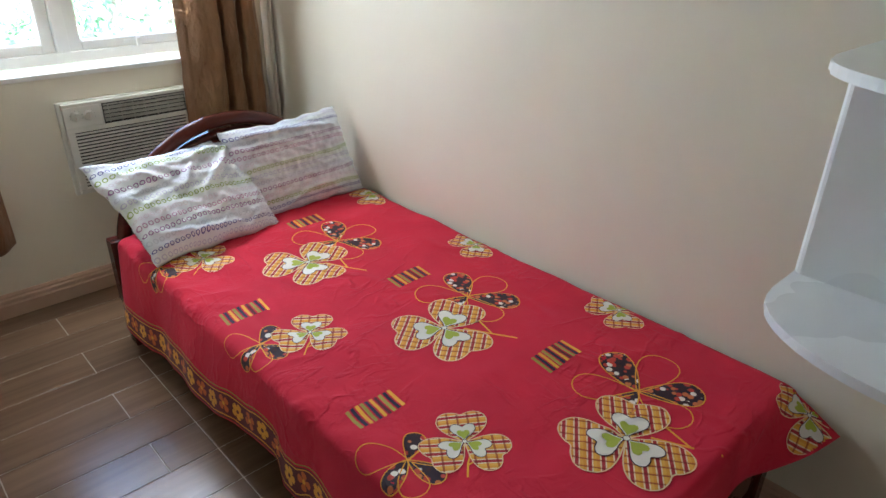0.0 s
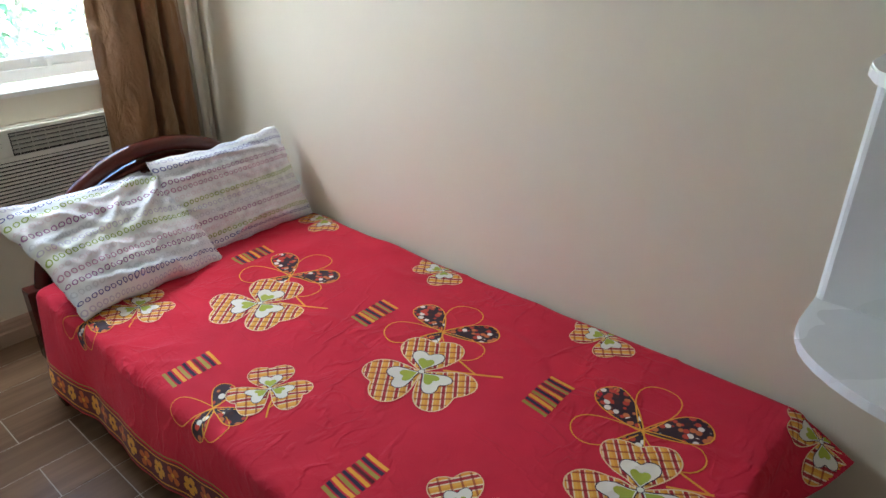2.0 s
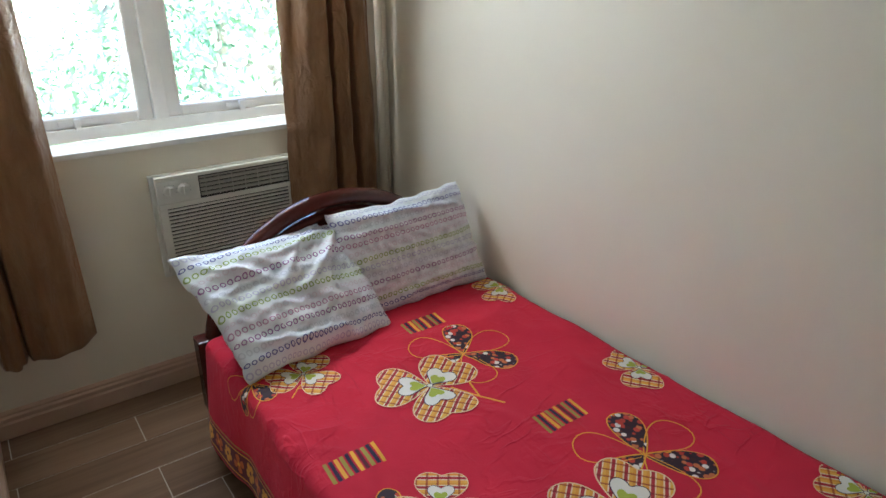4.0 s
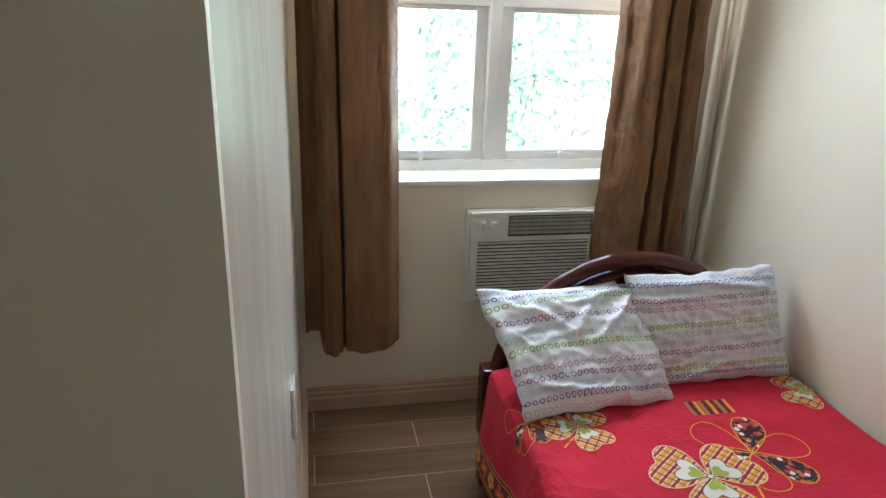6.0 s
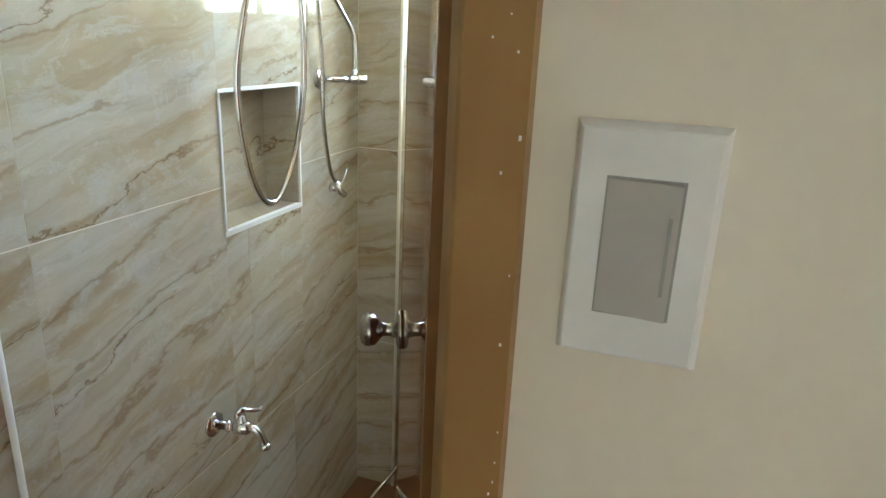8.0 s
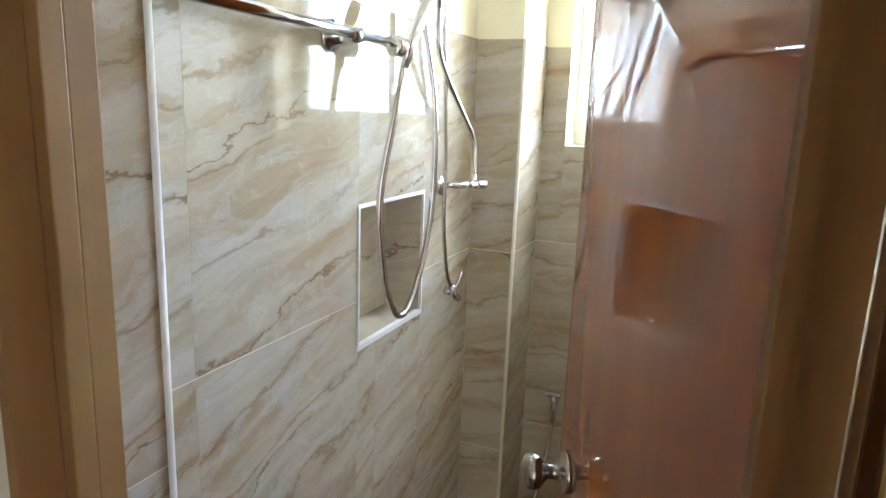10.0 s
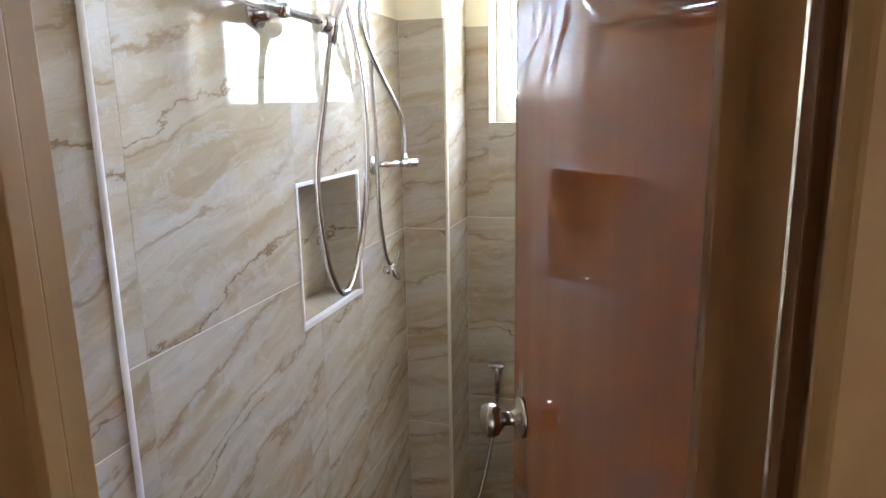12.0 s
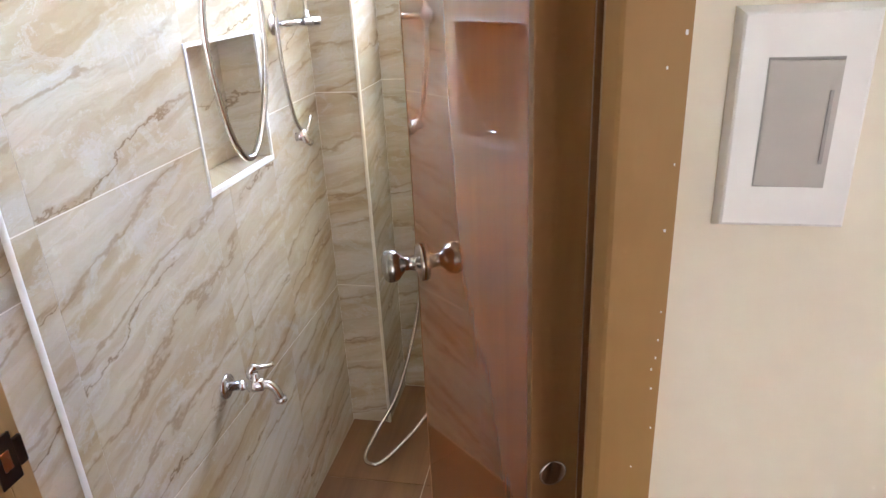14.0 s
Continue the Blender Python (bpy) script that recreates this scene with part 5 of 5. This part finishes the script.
wpart("handle", lathe(bmesh.new(), (XB + 0.056, 2.298, 1.286), (0.55, 0.83, 0), [(0, 0.011), (0.020, 0.011), (0.022, 0.014), (0.046, 0.014), (0.048, 0.010), (0.049, 0)], 8), M_CHROME, valve, smooth=False)
wpart("outlet", lathe(bmesh.new(), (XB + 0.056, 2.326, 1.284), (0, 0, 1), [(0, 0.009), (0.014, 0.009), (0.015, 0.0075), (0.026, 0.0075), (0.027, 0)], 12), M_CHROME, valve, smooth=True)
nozzle = thing("spray_nozzle", (XB, 2.30, 1.0), "small chrome spray nozzle hanging on its hose", "spray nozzle")
wpart("body", tube(bmesh.new(), [(XB + 0.024, 2.285, 1.022), (XB + 0.026, 2.300, 0.992), (XB + 0.030, 2.320, 0.978)], [0.007, 0.011, 0.009], 12), M_CHROME, nozzle, smooth=True)
wpart("lever", tube(bmesh.new(), [(XB + 0.026, 2.296, 1.000), (XB + 0.030, 2.322, 1.030), (XB + 0.032, 2.330, 1.050)], 0.0035, 8), M_CHROME, nozzle, smooth=True)
wpart("wall_mount", lathe(bmesh.new(), (XB, 2.300, 1.000), (1, 0, 0), [(0, 0.012), (0.018, 0.010), (0.019, 0)], 14), M_CHROME, nozzle, smooth=True)

tap = thing("wall_tap", (XB, 1.77, 0.58), "chrome wall tap with a lever handle", "tap")
wpart("flange", lathe(bmesh.new(), (XB, 1.768, 0.579), (1, 0, 0), [(0, 0.028), (0.004, 0.027), (0.009, 0.014), (0.010, 0)], 20), M_CHROME, tap, smooth=True)
wpart("body", lathe(bmesh.new(), (XB, 1.768, 0.579), (0.975, 0.22, 0.0), [(0, 0.0105), (0.030, 0.0105), (0.031, 0.0125), (0.036, 0.0125), (0.037, 0.0105), (0.046, 0.0105), (0.048, 0.0150), (0.060, 0.0165), (0.078, 0.0150), (0.084, 0.009), (0.085, 0)], 18), M_CHROME, tap, smooth=True)
wpart("spout", tube(bmesh.new(), spline([(XB + 0.060, 1.782, 0.580), (XB + 0.084, 1.787, 0.580), (XB + 0.098, 1.791, 0.568), (XB + 0.105, 1.795, 0.548), (XB + 0.107, 1.797, 0.532)], 4), 0.0095, 14), M_CHROME, tap, smooth=True)
wpart("spout_ring", lathe(bmesh.new(), (XB + 0.107, 1.797, 0.541), (0.05, 0.05, -1), [(0, 0.0095), (0.001, 0.0125), (0.011, 0.0125), (0.013, 0.010), (0.0135, 0)], 14), M_CHROME, tap, smooth=True)
wpart("bonnet", lathe(bmesh.new(), (XB + 0.062, 1.782, 0.588), (0, 0, 1), [(0, 0.0115), (0.010, 0.0115), (0.011, 0.009), (0.020, 0.009), (0.022, 0)], 12), M_CHROME, tap, smooth=True)
wpart("lever", tube(bmesh.new(), spline([(XB + 0.054, 1.780, 0.600), (XB + 0.054, 1.780, 0.612), (XB + 0.060, 1.786, 0.619), (XB + 0.074, 1.802, 0.612), (XB + 0.086, 1.818, 0.610)], 4), [0.009] * 3 + [0.0075] * 7 + [0.0055] * 4 + [0.005] * 3, 12), M_CHROME, tap, smooth=True)
wpart("lever_tip", lathe(bmesh.new(), (XB + 0.083, 1.814, 0.6105), (0.57, 0.81, 0.0), [(0, 0.004), (0.003, 0.0065), (0.007, 0.0065), (0.010, 0.003), (0.0105, 0)], 12), M_CHROME, tap, smooth=True)

bidet = thing("bidet_sprayer", (-0.508, YB, 0.6), "chrome bidet sprayer in a holder on the back wall", "bidet sprayer")
wpart("holder", boxes(((-0.520, YB - 0.028, 0.575), (-0.496, YB, 0.600), 0.003)), M_CHROME, bidet)
wpart("handle", tube(bmesh.new(), [(-0.508, YB - 0.034, 0.520), (-0.508, YB - 0.034, 0.610)], [0.009, 0.011], 12), M_CHROME, bidet, smooth=True)
wpart("head", boxes(((-0.534, YB - 0.046, 0.606), (-0.482, YB - 0.022, 0.622), 0.006)), M_CHROME, bidet)
wpart("lever", boxes(((-0.512, YB - 0.058, 0.540), (-0.504, YB - 0.046, 0.600), 0.003)), M_CHROME, bidet)
hose("bidet_hose", [(-0.508, YB - 0.034, 0.522), (-0.512, YB - 0.050, 0.42), (-0.535, YB - 0.12, 0.25), (-0.575, 2.46, 0.09), (-0.614, 2.33, 0.030), (-0.634, 2.265, BF + 0.020), (-0.612, 2.236, BF + 0.014), (-0.572, 2.252, BF + 0.016), (-0.500, 2.36, 0.020), (-0.450, 2.46, 0.06), (-0.400, 2.58, 0.12), (-0.36, YB - 0.02, 0.19)], 0.0062, "braided steel bidet hose looping down to the floor", M_STEEL)
dv = thing("corner_valve", (-0.36, YB, 0.2), "chrome corner valve behind the door", "valve")
wpart("body", lathe(bmesh.new(), (-0.36, YB, 0.205), (0, -1, 0), [(0, 0.022), (0.005, 0.020), (0.008, 0.010), (0.030, 0.010), (0.031, 0)], 14), M_CHROME, dv, smooth=True)

# ---- outside ----
ground = bmesh.new()
bmesh.ops.create_grid(ground, x_segments=60, y_segments=60, size=400, matrix=Matrix.Translation((0, 380, -3.2)))
for vv in ground.verts:
    d = max(0, vv.co.y - 14)
    vv.co.z += 0.06 * min(d, 120) + 0.6 * noise.noise(vv.co * 0.05)
tagged(finish("ground", ground, M_GRASS, smooth=True), "pale dry grassy ground rising to a hillside", "ground", kind="structure")


def tree(x, y, z, h, r, seed, count):
    """A tree with a tapered trunk, limbs and a crown of small leaf clumps."""
    rnd = random.Random(seed)
    root = thing("tree", (x, y, z), "leafy green tree outside the window", "tree", "trees outside")
    bm = bmesh.new()
    tube(bm, [(x, y, z), (x + 0.1 * r, y, z + h * 0.3), (x, y + 0.1 * r, z + h * 0.6), (x, y, z + h * 0.85)], [r * 0.09, r * 0.07, r * 0.05, r * 0.02], 8)
    tips = []
    for k in range(13):
        th, zz = rnd.uniform(0, 6.28), z + h * rnd.uniform(0.25, 0.75)
        q = Vector((x + math.cos(th) * r * rnd.uniform(0.5, 0.95), y + math.sin(th) * r * rnd.uniform(0.5, 0.95), zz + h * rnd.uniform(0.08, 0.25)))
        tube(bm, [(x, y, zz), (Vector((x, y, zz)) + q) / 2 + Vector((0, 0, 0.1)), q], [r * 0.035, r * 0.025, r * 0.008], 6)
        tips.append(q)
    tips.append(Vector((x, y, z + h * 0.9)))
    wpart("trunk", bm, M_BARK, root)
    vs, fs = [], []
    for k in range(count):
        c = rnd.choice(tips)
        g = Vector((rnd.gauss(0, 1), rnd.gauss(0, 1), rnd.gauss(0, 0.8))) * r * 0.21
        p = c + g
        s = rnd.uniform(0.045, 0.10)
        n_ = Vector((rnd.uniform(-1, 1), rnd.uniform(-1, 1), rnd.uniform(-0.2, 1))).normalized()
        e = n_.orthogonal().normalized()
        e = Matrix.Rotation(rnd.uniform(0, 6.28), 3, n_) @ e
        f = n_.cross(e)
        i0 = len(vs)
        vs += [p - e * s, p + f * s * 0.45, p + e * s, p - f * s * 0.45]
        fs.append((i0, i0 + 1, i0 + 2, i0 + 3))
    me = bpy.data.meshes.new("crown")
    me.from_pydata([tuple(q) for q in vs], [], fs)
    me.materials.append(M_LEAF)
    anchor(new("crown", me), root)


for i, (x, y, h, r) in enumerate(((3.4, 9.5, 5.2, 1.7), (0.2, 11.0, 2.7, 1.5), (-2.4, 12.5, 3.9, 1.9), (1.8, 14.5, 3.0, 1.8), (5.6, 13.5, 6.5, 2.3), (-5.0, 15.0, 5.0, 2.2), (3.6, 19.0, 5.5, 2.6), (-1.0, 20.0, 5.0, 2.6), (8.5, 20.0, 6.5, 2.8))):
    zz = -3.2 + 0.06 * max(0, y - 14)
    tree(x, y, zz, h, r, 20 + i, 3600 if y < 15 else 2600)

# ---- floor planks ----
rows_y = [YN - 0.128 - 0.1465 * k for k in range(30)]
plank_rnd = random.Random(5)


def plank(owner, x0, x1, y0, y1, z, mat, name):
    g = 0.0016
    bm = bmesh.new()
    box(bm, (x0 + g, y0 + g, z - 0.008), (x1 - g, y1 - g, z), 0.0008)
    finish(name, bm, mat, owner)


edges_y = [YN] + [y for y in rows_y if y > YK] + [YK]
for k, (y1, y0) in enumerate(zip(edges_y, edges_y[1:])):
    first = 0.690 if k % 2 == 1 else 0.345
    if y0 > 1.079:
        lim = (XA, XE)
    else:
        lim = (XW, XE)
    cuts = [lim[0]] + sorted(c for c in {round(first + 0.6 * i - (0.0 if i < 1 else 0.464 if k % 2 == 1 else 0.119), 3) for i in range(-4, 4)} if (y0 < 2.15 or c < 0.8) and lim[0] + 0.02 < c < lim[1] - 0.02) + [lim[1]]
    for x0, x1 in zip(cuts, cuts[1:]):
        plank(floor, x0, x1, max(y0, YK), y1, 0.0, M_PLANK, "plank_tile")
for i in range(3):
    for j in range(3):
        xa = XB + 0.001 + (XR - XB - 0.014) / 3 * i
        ya = YI + 0.014 + (YB - YI - 0.016) / 3 * j
        plank(bath_floor, xa, xa + (XR - XB - 0.014) / 3, ya, ya + (YB - YI - 0.016) / 3, BF, M_BATHFLOOR, "floor_tile")
